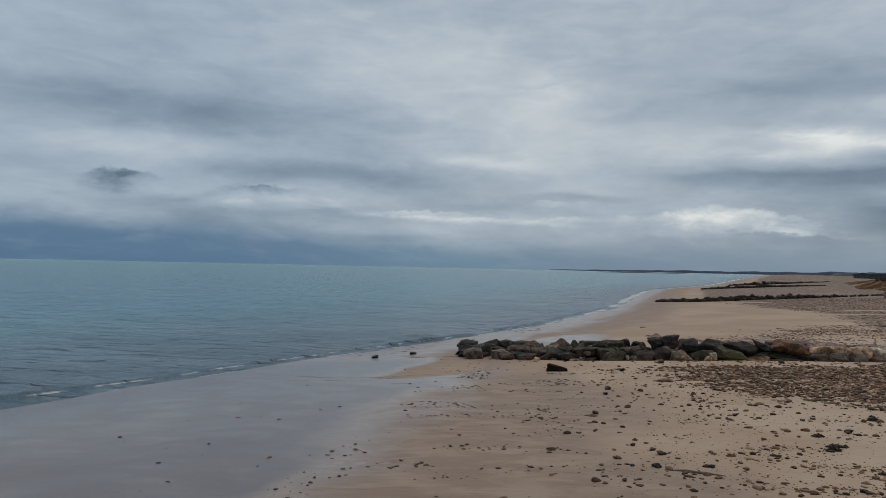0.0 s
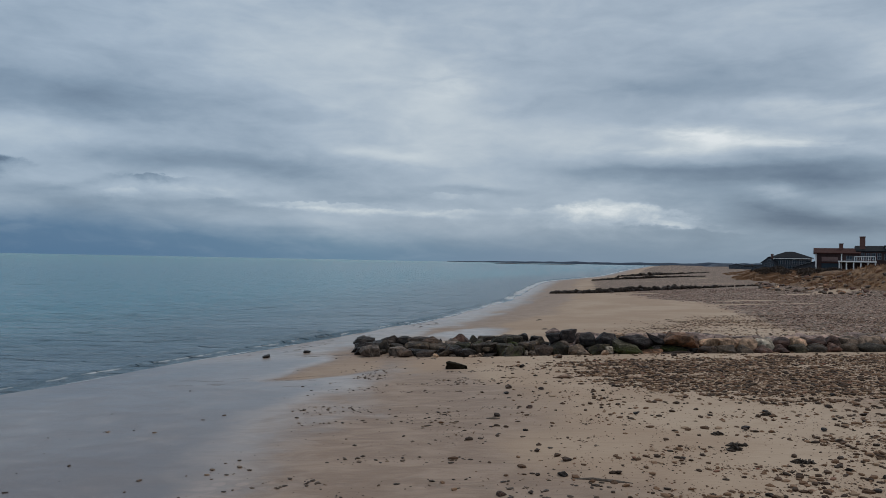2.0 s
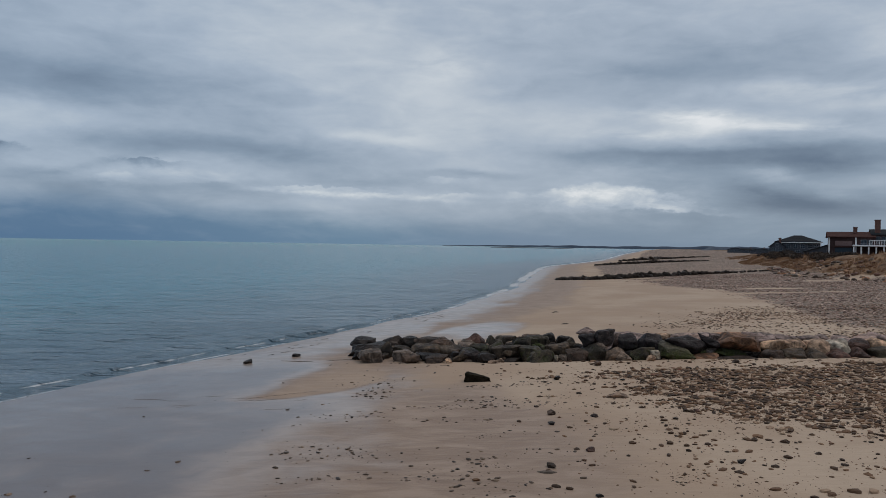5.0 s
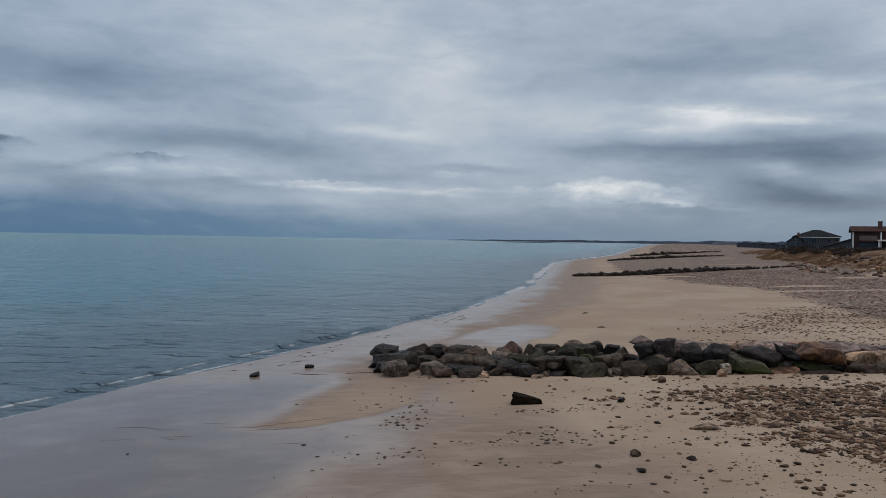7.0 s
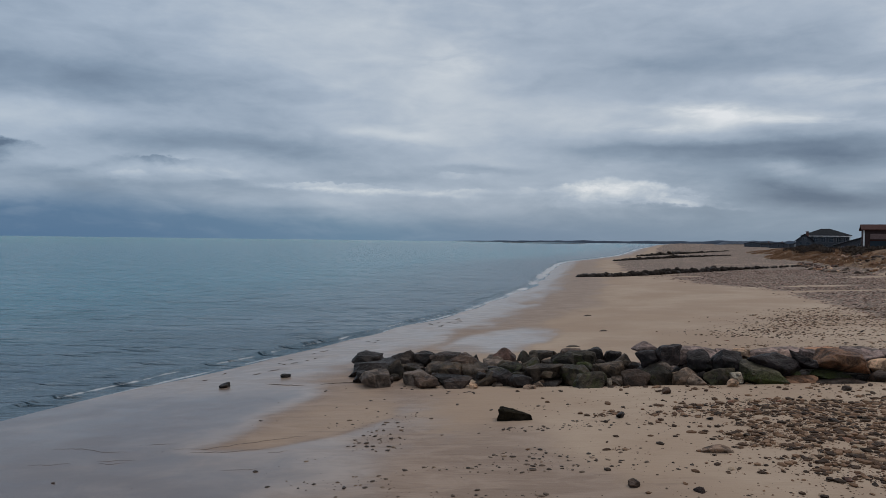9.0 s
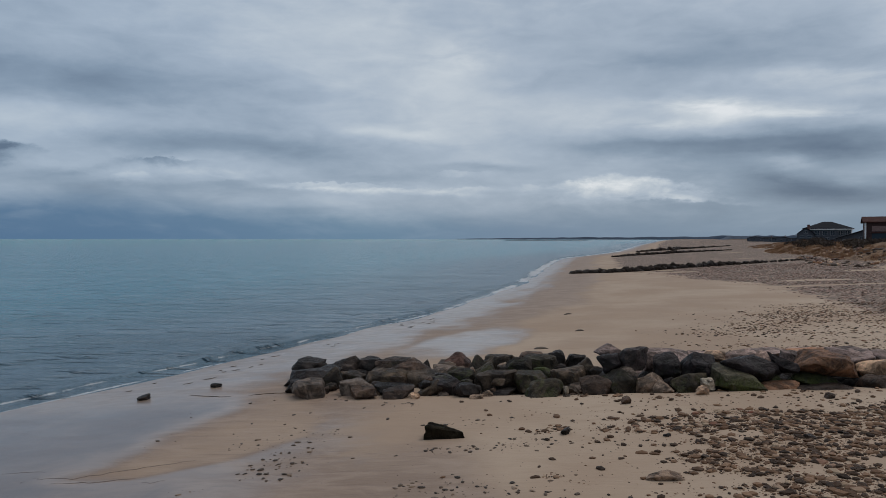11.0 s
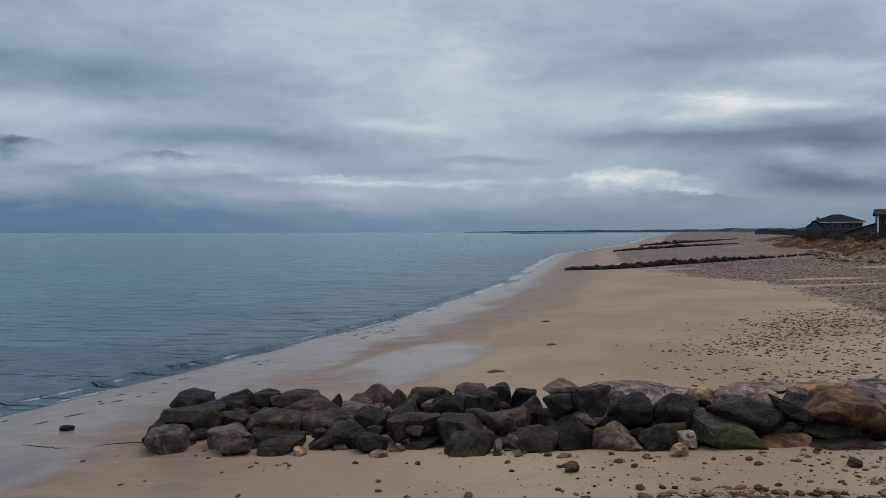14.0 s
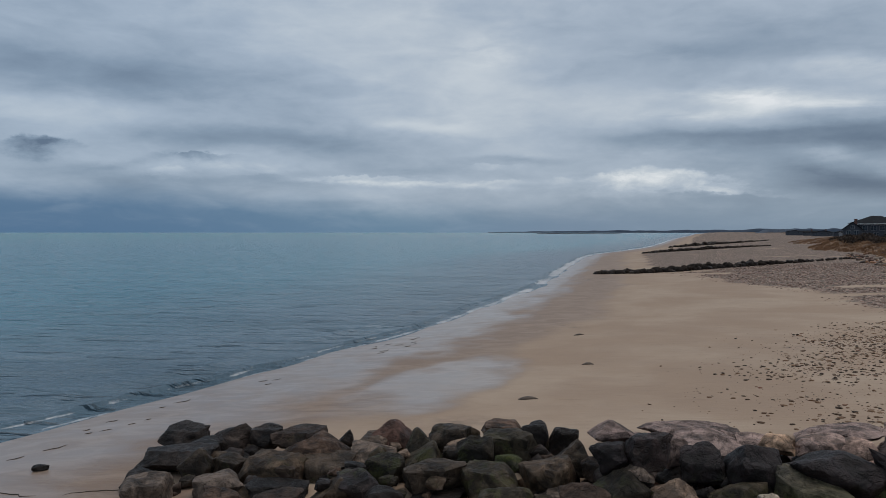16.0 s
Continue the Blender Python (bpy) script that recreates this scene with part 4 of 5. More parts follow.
def scatter(name, label, category, count, region, size, level, mat, keep, flat=0.55, seed=1):
    """Many loose stones as one mesh."""
    g = np.random.default_rng(seed)
    shapes = [rock_shape(g, level, 7, 0.4, 20, 0.08)[0] for _ in range(8)]
    faces = np.array(BALL[level][1])
    x0, y0, x1, y1 = region
    X, Y = g.uniform(x0, x1, count), g.uniform(y0, y1, count)
    ok = g.random(count) < keep(X, Y)
    X, Y = X[ok], Y[ok]
    Z = height(X, Y)
    n = len(X)
    S = size[0] + (size[1] - size[0]) * g.random(n) ** 3.2
    A = g.uniform(0, 6.283, n)
    P = np.array(shapes)[np.arange(n) % 8] * np.stack([S * g.uniform(0.9, 1.5, n), S * g.uniform(0.7, 1.0, n), S * flat * g.uniform(0.7, 1.2, n)], 1)[:, None, :]
    c, k = np.cos(A)[:, None], np.sin(A)[:, None]
    Q = np.stack([P[..., 0] * c - P[..., 1] * k + X[:, None], P[..., 0] * k + P[..., 1] * c + Y[:, None], P[..., 2] + (Z + S * flat * 0.12)[:, None]], -1)
    count_v, count_f = len(shapes[0]), len(faces)
    tris = (faces[None] + (np.arange(n) * count_v)[:, None, None]).astype(np.int32).ravel()
    me = bpy.data.meshes.new(name)
    me.vertices.add(n * count_v)
    me.vertices.foreach_set("co", Q.astype(np.float32).ravel())
    me.loops.add(len(tris))
    me.loops.foreach_set("vertex_index", tris)
    me.polygons.add(n * count_f)
    me.polygons.foreach_set("loop_start", np.arange(0, len(tris), 3, dtype=np.int32))
    me.polygons.foreach_set("use_smooth", np.zeros(n * count_f, dtype=bool))
    me.update(calc_edges=True)
    me.materials.append(mat)
    return tagged(new(name, me), label, category, kind="stuff")


def dense_band(x, y):
    near = np.interp(x, [3, 5, 7, 9, 13.5, 20, 40], [30, 26.5, 24.5, 23.2, 22.2, 23.4, 27])
    far = np.interp(x, [4, 8, 12, 18, 24, 40], [33.2, 33.8, 34.4, 35.4, 36.0, 36])
    k = smooth(y, near - 2.5, near + 3.0) * (1 - smooth(y, far - 1.6, far + 1.2)) * smooth(x, 2.8, 8.0)
    clump = lattice_noise(x / 1.9, y / 0.8, 21) * 0.5 + lattice_noise(x / 0.55, y / 0.28, 20) * 0.5
    return smooth(k * 1.25 + (clump - 0.5) * 2.1, 0.40, 1.15) + 0.03 * smooth(x, 1, 6)


def thin_scatter(x, y):
    clump = smooth(lattice_noise(x / 1.6, y / 0.7, 22), 0.42, 0.85)
    k = smooth(x, -2, 9) * (1 - 0.7 * smooth(y, 25, 34)) * (0.14 + 0.86 * clump)
    front = smooth(x, 2, 9) * (1 - smooth(y, 17.5, 22)) * smooth(lattice_noise(x / 2.0, y / 0.9, 23), 0.3, 0.75)
    return np.clip(0.42 * k + 0.9 * front, 0, 1)


def open_scatter(x, y):
    edge = np.interp(y, [42, 47, 57, 62, 70], [6.5, 8, 11.5, 15, 25])
    return smooth(x, edge - 1.5, edge + 9) * (0.22 + 0.78 * smooth(lattice_noise(x / 3, y / 1.5, 27), 0.35, 0.75)) * (1 - smooth(y, 64, 68))


def wet_scatter(x, y):
    d = x - shore(y)
    clump = smooth(lattice_noise(x / 1.8, y / 0.9, 24), 0.5, 0.85)
    return 0.55 * smooth(x, -6, -4) * (1 - smooth(x, 1, 5)) * clump * (1 - 0.6 * smooth(y, 31, 34)) + 0.012 * smooth(d, 6, 9)


scatter("pebbles", "dense bank of mixed brown and grey pebbles on sand", "pebbles", 30000, (16, 20, 40, 37.3), (0.03, 0.20), 1, PEBBLE, dense_band, 0.55, seed=2)
scatter("pebbles", "dense bank of brown pebbles on sand before the groin", "pebbles", 27000, (1.5, 20, 16, 37.3), (0.03, 0.22), 1, PEBBLE, dense_band, 0.58, seed=14)
scatter("pebbles", "scattered dark pebbles and shells on dry sand", "pebbles", 60000, (-4, 6, 30, 36.5), (0.025, 0.19), 1, PEBBLE, thin_scatter, 0.58, 3)
scatter("gravel", "fine dark gravel between the pebbles", "gravel", 150000, (2, 10, 26, 37), (0.02, 0.075), 0, PEBBLE,
        lambda x, y: np.clip(0.95 * dense_band(x, y) + 0.35 * thin_scatter(x, y), 0, 1), 0.5, 12)
scatter("pebbles", "small wet pebbles strewn on glossy sand", "pebbles", 26000, (-12, 8, 4, 37.5), (0.02, 0.13), 1, PEBBLE_WET, wet_scatter, 0.45, 4)
scatter("pebbles", "sparse brown pebbles on the smooth sand beyond the groin", "pebbles", 46000, (5, 42, 40, 68), (0.03, 0.17), 1, PEBBLE, open_scatter, 0.45, 6)
scatter("shingle", "grey-brown shingle covering the upper beach beyond the groin", "shingle", 72000, (10, 42, 66, 135), (0.06, 0.26), 1, SHINGLE,
        lambda x, y: cobbly(x, y), 0.45, 5)


# ---- wrack and driftwood ----
def strand(name, label, category, pts, width, mat, seed=0, rise=0.03):
    """A thin uneven strand lying along the sand."""
    g = np.random.default_rng(seed)
    path = []
    for (ax, ay), (bx_, by_) in zip(pts, pts[1:]):
        n = max(3, int(math.hypot(bx_ - ax, by_ - ay) / 0.16))
        for i in range(n):
            t = i / n
            path.append((ax + (bx_ - ax) * t, ay + (by_ - ay) * t))
    path.append(pts[-1])
    bm = bmesh.new()
    rings = []
    for i, (x, y) in enumerate(path):
        x, y = x + g.normal() * 0.02, y + g.normal() * 0.03
        a, b = path[max(i - 1, 0)], path[min(i + 1, len(path) - 1)]
        l = math.hypot(b[0] - a[0], b[1] - a[1]) or 1
        nx, ny = -(b[1] - a[1]) / l, (b[0] - a[0]) / l
        taper = min(1.0, 0.25 + 3 * min(i, len(path) - 1 - i) / len(path))
        wd = width * taper * g.uniform(0.5, 1.3)
        z = float(height(x, y))
        ring = []
        for k in range(6):
            q = 6.283 * k / 6
            ring.append(bm.verts.new((x + nx * wd * math.cos(q), y + ny * wd * math.cos(q), z + rise * taper * (0.3 + math.sin(q)))))
        rings.append(ring)
    for r0, r1 in zip(rings, rings[1:]):
        for k in range(6):
            bm.faces.new((r0[k], r0[(k + 1) % 6], r1[(k + 1) % 6], r1[k]))
    bm.faces.new(rings[0][::-1])
    bm.faces.new(rings[-1])
    me = bpy.data.meshes.new(name)
    bm.to_mesh(me)
    bm.free()
    me.materials.append(mat)
    me.shade_smooth()
    return tagged(new(name, me), label, category)


WOOD = plain("driftwood", (0.075, 0.055, 0.042), (0.16, 0.125, 0.10), 6, 0.85, (1, 6, 1))
STREAK = plain("sand_streak_weed", (0.085, 0.062, 0.050), (0.15, 0.112, 0.092), 14, 0.7, bump=0.5)
strand("seaweed_strand", "thin dark line of seaweed on wet sand", "seaweed", [(-9.2, 38.4), (-8.4, 38.1), (-7.6, 37.9)], 0.010, WEED, 1, 0.015)
strand("seaweed_strand", "thin dark line of seaweed on wet sand", "seaweed", [(-7.0, 38.0), (-6.3, 38.25), (-5.5, 38.3)], 0.010, WEED, 2, 0.015)
strand("seaweed_strand", "long thin dark line of seaweed on wet sand", "seaweed", [(-12.1, 29.4), (-11.3, 29.35), (-10.6, 29.0), (-9.9, 28.95)], 0.006, STREAK, 3, 0.006)
strand("seaweed_strand", "thin dark line of seaweed on wet sand", "seaweed", [(-8.9, 29.2), (-8.0, 29.1), (-7.0, 29.6), (-5.7, 30.3)], 0.006, STREAK, 4, 0.006)
strand("seaweed_strand", "thin dark line of seaweed on wet sand", "seaweed", [(-8.3, 28.8), (-7.4, 28.75), (-6.5, 29.0)], 0.006, STREAK, 5, 0.006)
strand("driftwood", "short dark piece of driftwood on smooth sand", "driftwood", [(3.1, 47.1), (3.75, 47.2)], 0.09, WOOD, 7, 0.08)
strand("driftwood", "short dark piece of driftwood on smooth sand", "driftwood", [(6.2, 63.2), (6.7, 63.3)], 0.08, WOOD, 8, 0.07)
strand("driftwood", "short dark piece of driftwood on smooth sand", "driftwood", [(5.8, 54.0), (6.3, 54.05)], 0.08, WOOD, 9, 0.07)
strand("driftwood", "thin weathered stick lying on the sand", "driftwood", [(2.7, 13.75), (3.3, 13.6), (3.9, 13.4)], 0.03, WOOD, 10, 0.04)
strand("driftwood", "thin weathered stick lying on the sand", "driftwood", [(1.0, 19.9), (1.45, 19.85)], 0.04, WOOD, 11, 0.04)
g = np.random.default_rng(77)
for i in range(6):
    # faint broken streaks left by the runnel
    x, y = g.uniform(-13, -4.5), g.uniform(26.6, 30.4)
    l = g.uniform(0.3, 1.1)
    strand("seaweed_strand", "faint short streak of weed on wet sand", "seaweed", [(x, y), (x + l * 0.5, y + g.normal() * 0.05), (x + l, y + 0.1)], 0.005, STREAK, 30 + i, 0.004)
for i in range(26):
    # broken wrack line above the swash
    y = 40 + 26 * g.random()
    x = float(shore(y)) + (1.0 + 0.9 * g.random() if i % 2 else 2.6 + g.normal() * 0.4)
    l = g.uniform(0.12, 0.45)
    strand("seaweed_strand", "short dark scrap of seaweed by the swash", "seaweed", [(x, y), (x + l * 0.7, y + l * 0.5), (x + l * 0.9, y + l * 1.3)], g.uniform(0.008, 0.02), WEED, 60 + i, 0.015)


def weed_clump(x, y, s, seed):
    """A heap of dried seaweed: ragged fronds piled low."""
    g = np.random.default_rng(seed)
    verts, faces = [], []
    for i in range(24):
        a, r = g.uniform(0, 6.283), s * math.sqrt(g.random())
        cx, cy = x + r * 1.7 * math.cos(a), y + r * 0.8 * math.sin(a)
        cz = float(height(cx, cy)) + g.uniform(0, 0.10) * (1 - r / (s * 1.3))
        q, l, wd = g.uniform(0, 6.283), g.uniform(0.04, 0.13), g.uniform(0.015, 0.04)
        ux, uy = math.cos(q) * l, math.sin(q) * l
        px, py = -math.sin(q) * wd, math.cos(q) * wd
        k = len(verts)
        verts += [(cx - ux, cy - uy, cz), (cx + px, cy + py, cz + 0.05), (cx + ux, cy + uy, cz - 0.01), (cx - px, cy - py, cz + 0.03), (cx, cy, cz - 0.05)]
        faces += [(k, k + 1, k + 2, k + 3), (k, k + 4, k + 1), (k + 1, k + 4, k + 2), (k + 2, k + 4, k + 3), (k + 3, k + 4, k)]
    return tagged(new("seaweed_clump", mesh_of("seaweed_clump", verts, faces, WEED, False)), "low heap of dark dried seaweed on sand", "seaweed", "seaweed on the beach")


for i in range(12):
    weed_clump(rng.uniform(5.5, 15), 12.5 + rng.random() ** 1.5 * 8, rng.uniform(0.05, 0.16), 100 + i)


# ---- dune: revetment, grass and scrub ----
revetment = thing("rock_revetment", "row of tan boulders along the foot of the dune", "revetment", pose(0, 0, 0))
for i in range(290):
    y = rng.uniform(88, 165)
    x = float(shore(y) + dune_foot(y)) + rng.uniform(-1.0, 9.5)
    s = rng.uniform(0.25, 0.75)
    lay_rock(revetment, x, y, float(height(x, y)) + s * 0.15, s * 1.3, s, s * 0.75, str(rng.choice(["tan", "orange", "brown", "slate", "red"])), CHIPS, 20)

GRASS = plain("dune_grass", (0.18, 0.088, 0.044), (0.35, 0.200, 0.110), 0.5, 0.9, bump=0.0)
SCRUB = plain("bare_scrub", (0.030, 0.021, 0.016), (0.075, 0.048, 0.032), 1.5, 0.95, bump=0.0)


def tufts(name, label, category, count, y0, y1, d0, d1, tall, mat, seed):
    g = np.random.default_rng(seed)
    verts, faces = [], []
    for i in range(count):
        y = g.uniform(y0, y1)
        f = float(dune_foot(y))
        x = float(shore(y)) + f + g.uniform(d0, d1)
        if lattice_noise(x / 5, y / 7, 31) < 0.38:
            continue
        z = float(height(x, y)) - 0.03
        for b in range(7):
            a, lean, h = g.uniform(0, 6.283), g.uniform(0.1, 0.5), tall * g.uniform(0.5, 1.2)
            bx_, by_ = x + g.normal() * 0.15, y + g.normal() * 0.15
            wd = 0.045
            k = len(verts)
            verts += [(bx_ - wd, by_, z), (bx_ + wd, by_ + 0.02, z), (bx_ + math.cos(a) * lean * h, by_ + math.sin(a) * lean * h, z + h)]
            faces.append((k, k + 1, k + 2))
    return tagged(new(name, mesh_of(name, verts, faces, mat, False)), label, category, kind="stuff")


tufts("dune_grass", "dry golden beach grass on the dune", "grass", 6500, 90, 300, 3, 22, 0.5, GRASS, 41)


def bush(x, y, r, h, seed):
    g = np.random.default_rng(seed)
    z = float(height(x, y))
    root = thing("bush", "leafless dark brown bush on the dune", "bush", pose(x, y, z), "scrub on the dune")
    bm = bmesh.new()
    for i in range(14):
        a, t = g.uniform(0, 6.283), g.uniform(0.3, 0.95)
        m = Matrix.Translation((0, 0, 0)) @ Euler((t * 0.9, 0, a)).to_matrix().to_4x4() @ Matrix.Translation((0, 0, h * 0.4))
        bmesh.ops.create_cone(bm, segments=5, radius1=0.05, radius2=0.015, depth=h * 0.8, matrix=m)
    part("branch", bm, SCRUB, root)
    verts, faces = [], []
    for i in range(460):
        a, u = g.uniform(0, 6.283), g.random()
        rr = r * math.sqrt(g.random()) * (0.65 + 0.5 * lattice_noise(np.array(a * 1.6), np.array(seed * 1.0), 3))
        zz = h * (0.15 + 0.85 * u) * math.sqrt(max(0.05, 1 - (rr / (r * 1.15)) ** 2))
        c = np.array([rr * math.cos(a), rr * math.sin(a), zz])
        d1, d2 = g.normal(size=3) * 0.16, g.normal(size=3) * 0.16
        k = len(verts)
        verts += [tuple(c), tuple(c + d1), tuple(c + d2)]
        faces.append((k, k + 1, k + 2))
    crown = new("crown", mesh_of("crown", verts, faces, SCRUB, False))
    crown.parent = root
    return root


for i in range(46):
    y = rng.uniform(140, 228)
    x = float(shore(y) + dune_foot(y)) + rng.uniform(9, 15)
    bush(x, y, rng.uniform(1.2, 2.4), rng.uniform(0.6, 1.15), 300 + i)


# ---- houses ----
def shingles(name, c1, c2):
    def build(n, s):
        p = local(n)
        row = n.node("ShaderNodeTexWave")
        row.wave_type, row.bands_direction, row.wave_profile = "BANDS", "Z", "SAW"
        n.put(p, row.inputs["Vector"])
        row.inputs["Scale"].default_value = 1.6
        a = n.noise(n.stretch(p, (1, 1, 4)), 3, 4, 0.6)
        n.put(n.mix(n.step(a, 0.35, 0.65), c1, c2), s["Base Color"])
        s["Roughness"].default_value = 0.85
        s["Specular IOR Level"].default_value = 0.12
        n.put(n.bump(row.outputs["Fac"], 0.6, 0.03), s["Normal"])
    return material(name, build)


ROOF_DARK = shingles("roof_dark", (0.008, 0.010, 0.013), (0.016, 0.019, 0.023))
ROOF_RED = shingles("roof_brown_red", (0.035, 0.014, 0.012), (0.066, 0.028, 0.023))
WALL_GREY = shingles("wall_grey_shingle", (0.045, 0.052, 0.066), (0.085, 0.094, 0.112))
WALL_BROWN = shingles("wall_brown_shingle", (0.040, 0.024, 0.024), (0.070, 0.044, 0.042))
WALL_PALE = shingles("wall_pale_shingle", (0.17, 0.18, 0.19), (0.28, 0.28, 0.285))
WHITE = plain("white_paint", (0.70, 0.71, 0.72), (0.80, 0.80, 0.80), 2, 0.55, bump=0.05)
FRAME = plain("weathered_frame", (0.16, 0.17, 0.19), (0.24, 0.25, 0.27), 2, 0.6, bump=0.05)
PANEL = shingles("wall_pink_panel", (0.16, 0.105, 0.098), (0.22, 0.15, 0.14))
BRICK = plain("chimney_brick", (0.10, 0.050, 0.042), (0.17, 0.085, 0.068), 6, 0.9)
DOOR = plain("dark_door", (0.035, 0.02, 0.018), (0.06, 0.035, 0.03), 3, 0.6)


def pane_glass(n, s):
    s["Base Color"].default_value = (0.03, 0.04, 0.05, 1)
    s["Roughness"].default_value = 0.06
    n.put(n.bump(n.noise(local(n), 0.8, 2), 0.05, 0.02), s["Normal"])


GLASS = material("window_glass", pane_glass)


def window(parent, x, z, wd, ht, y=0.0):
    """A window let into the front wall at y."""
    f = 0.06
    win = part("window", boxed((x - wd / 2 - f, y - 0.05, z - f, x - wd / 2, y + 0.05, z + ht + f), (x + wd / 2, y - 0.05, z - f, x + wd / 2 + f, y + 0.05, z + ht + f),
                               (x - wd / 2, y - 0.05, z + ht, x + wd / 2, y + 0.05, z + ht + f), (x - wd / 2, y - 0.07, z - f, x + wd / 2, y + 0.05, z),
                               (x - 0.03, y - 0.04, z, x + 0.03, y + 0.02, z + ht), (x - wd / 2, y - 0.04, z + ht / 2 - 0.03, x + wd / 2, y + 0.015, z + ht / 2 + 0.03)), FRAME, parent)
    part("pane", boxed((x - wd / 2, y - 0.03, z, x + wd / 2, y - 0.015, z + ht)), GLASS, win)
    return win


def gable_roof(parent, x0, x1, y0, y1, z, rise, mat, along="x", over=0.35, thick=0.18):
    """Two sloping roof planes with thickness; the ridge runs along x or y."""
    bm = bmesh.new()
    if along == "x":
        ym = (y0 + y1) / 2
        prof = [(y0 - over, z - over * 2 * rise / (y1 - y0)), (ym, z + rise), (y1 + over, z - over * 2 * rise / (y1 - y0))]
        pts = [[(x, p[0], p[1] + t) for p in prof] for x in (x0 - over, x1 + over) for t in (0, thick)]
    else:
        xm = (x0 + x1) / 2
        prof = [(x0 - over, z - over * 2 * rise / (x1 - x0)), (xm, z + rise), (x1 + over, z - over * 2 * rise / (x1 - x0))]
        pts = [[(p[0], y, p[1] + t) for p in prof] for y in (y0 - over, y1 + over) for t in (0, thick)]
    v = [[bm.verts.new(p) for p in row] for row in pts]
    for i in (0, 1):
        a, b, c, d = (v[k][i:i + 2] for k in range(4))
        bm.faces.new((b[0], b[1], d[1], d[0]))
        bm.faces.new((a[0], c[0], c[1], a[1]))
        bm.faces.new((a[0], a[1], b[1], b[0]))
        bm.faces.new((c[0], d[0], d[1], c[1]))
    for i in (0, 2):
        bm.faces.new((v[0][i], v[1][i], v[3][i], v[2][i]))
    bmesh.ops.recalc_face_normals(bm, faces=bm.faces)
    return part("roof", bm, mat, parent)


def hip_roof(parent, x0, x1, y0, y1, z, rise, mat, over=0.5):
    bm = bmesh.new()
    h = (y1 - y0) / 2
    lo = [bm.verts.new(p) for p in ((x0 - over, y0 - over, z), (x1 + over, y0 - over, z), (x1 + over, y1 + over, z), (x0 - over, y1 + over, z))]
    eave = [bm.verts.new((p.co.x, p.co.y, z + 0.18)) for p in lo]
    r = [bm.verts.new((x0 + h, (y0 + y1) / 2, z + rise)), bm.verts.new((x1 - h, (y0 + y1) / 2, z + rise))]
    bm.faces.new(lo[::-1])
    for i in range(4):
        bm.faces.new((lo[i], lo[(i + 1) % 4], eave[(i + 1) % 4], eave[i]))
    bm.faces.new((eave[0], eave[1], r[1], r[0]))
    bm.faces.new((eave[1], eave[2], r[1]))
    bm.faces.new((eave[2], eave[3], r[0], r[1]))
    bm.faces.new((eave[3], eave[0], r[0]))
    bmesh.ops.recalc_face_normals(bm, faces=bm.faces)
    return part("roof", bm, mat, parent)


def gabled_walls(parent, x0, x1, y0, y1, z, rise, mat, along="x", t=0.25):
    """Four walls with thickness; the gable ends go up to the ridge."""
    def slab(pts, normal):
        bm = bmesh.new()
        a = [bm.verts.new(p) for p in pts]
        b = [bm.verts.new(Vector(p) + Vector(normal) * t) for p in pts]
        bm.faces.new(a)
        bm.faces.new(b[::-1])
        for i in range(len(a)):
            j = (i + 1) % len(a)
            bm.faces.new((a[i], b[i], b[j], a[j]))
        bmesh.ops.recalc_face_normals(bm, faces=bm.faces)
        return part("wall", bm, mat, parent)
    ym, xm = (y0 + y1) / 2, (x0 + x1) / 2
    ridge_x = [(xm, y0, z + rise)] if along == "y" else []
    ridge_y = [(x0, ym, z + rise)] if along == "x" else []
    lo = -1.2
    slab([(x0, y0, lo), (x1, y0, lo), (x1, y0, z), *ridge_x, (x0, y0, z)], (0, 1, 0))
    slab([(x0, y1, lo), (x1, y1, lo), (x1, y1, z), *[(p[0], y1, p[2]) for p in ridge_x], (x0, y1, z)], (0, -1, 0))
    slab([(x0, y0 + t, lo), (x0, y1 - t, lo), (x0, y1 - t, z), *ridge_y, (x0, y0 + t, z)], (1, 0, 0))
    slab([(x1, y0 + t, lo), (x1, y1 - t, lo), (x1, y1 - t, z), *[(x1, p[1], p[2]) for p in ridge_y], (x1, y0 + t, z)], (-1, 0, 0))


def chimney(parent, x, y, z0, z1, wd=0.7):
    part("chimney", boxed((x - wd / 2, y - wd / 2, z0, x + wd / 2, y + wd / 2, z1), (x - wd / 2 - 0.08, y - wd / 2 - 0.08, z1, x + wd / 2 + 0.08, y + wd / 2 + 0.08, z1 + 0.18)), BRICK, parent)


def porch(parent, x0, x1, y0, y1, z, n):
    part("porch_roof", boxed((x0 - 0.2, y0 - 0.2, z, x1 + 0.2, y1, z + 0.28), bevel=0.04), WHITE, parent)
    for i in range(n):
        x = x0 + (x1 - x0) * i / (n - 1)
        part("post", boxed((x - 0.13, y0, -1.0, x + 0.13, y0 + 0.26, z)), WHITE, parent)
    part("porch_floor", boxed((x0 - 0.2, y0 - 0.2, -1.2, x1 + 0.2, y1, -0.02)), WALL_BROWN, parent)


def railing(parent, x0, x1, y, z, n):
    part("rail", boxed((x0, y, z + 0.9, x1, y + 0.08, z + 1.0)), WHITE, parent)
    for i in range(n):
        x = x0 + (x1 - x0) * i / (n - 1)
        part("baluster", boxed((x - 0.04, y + 0.01, z, x + 0.04, y + 0.07, z + 0.9)), WHITE, parent)


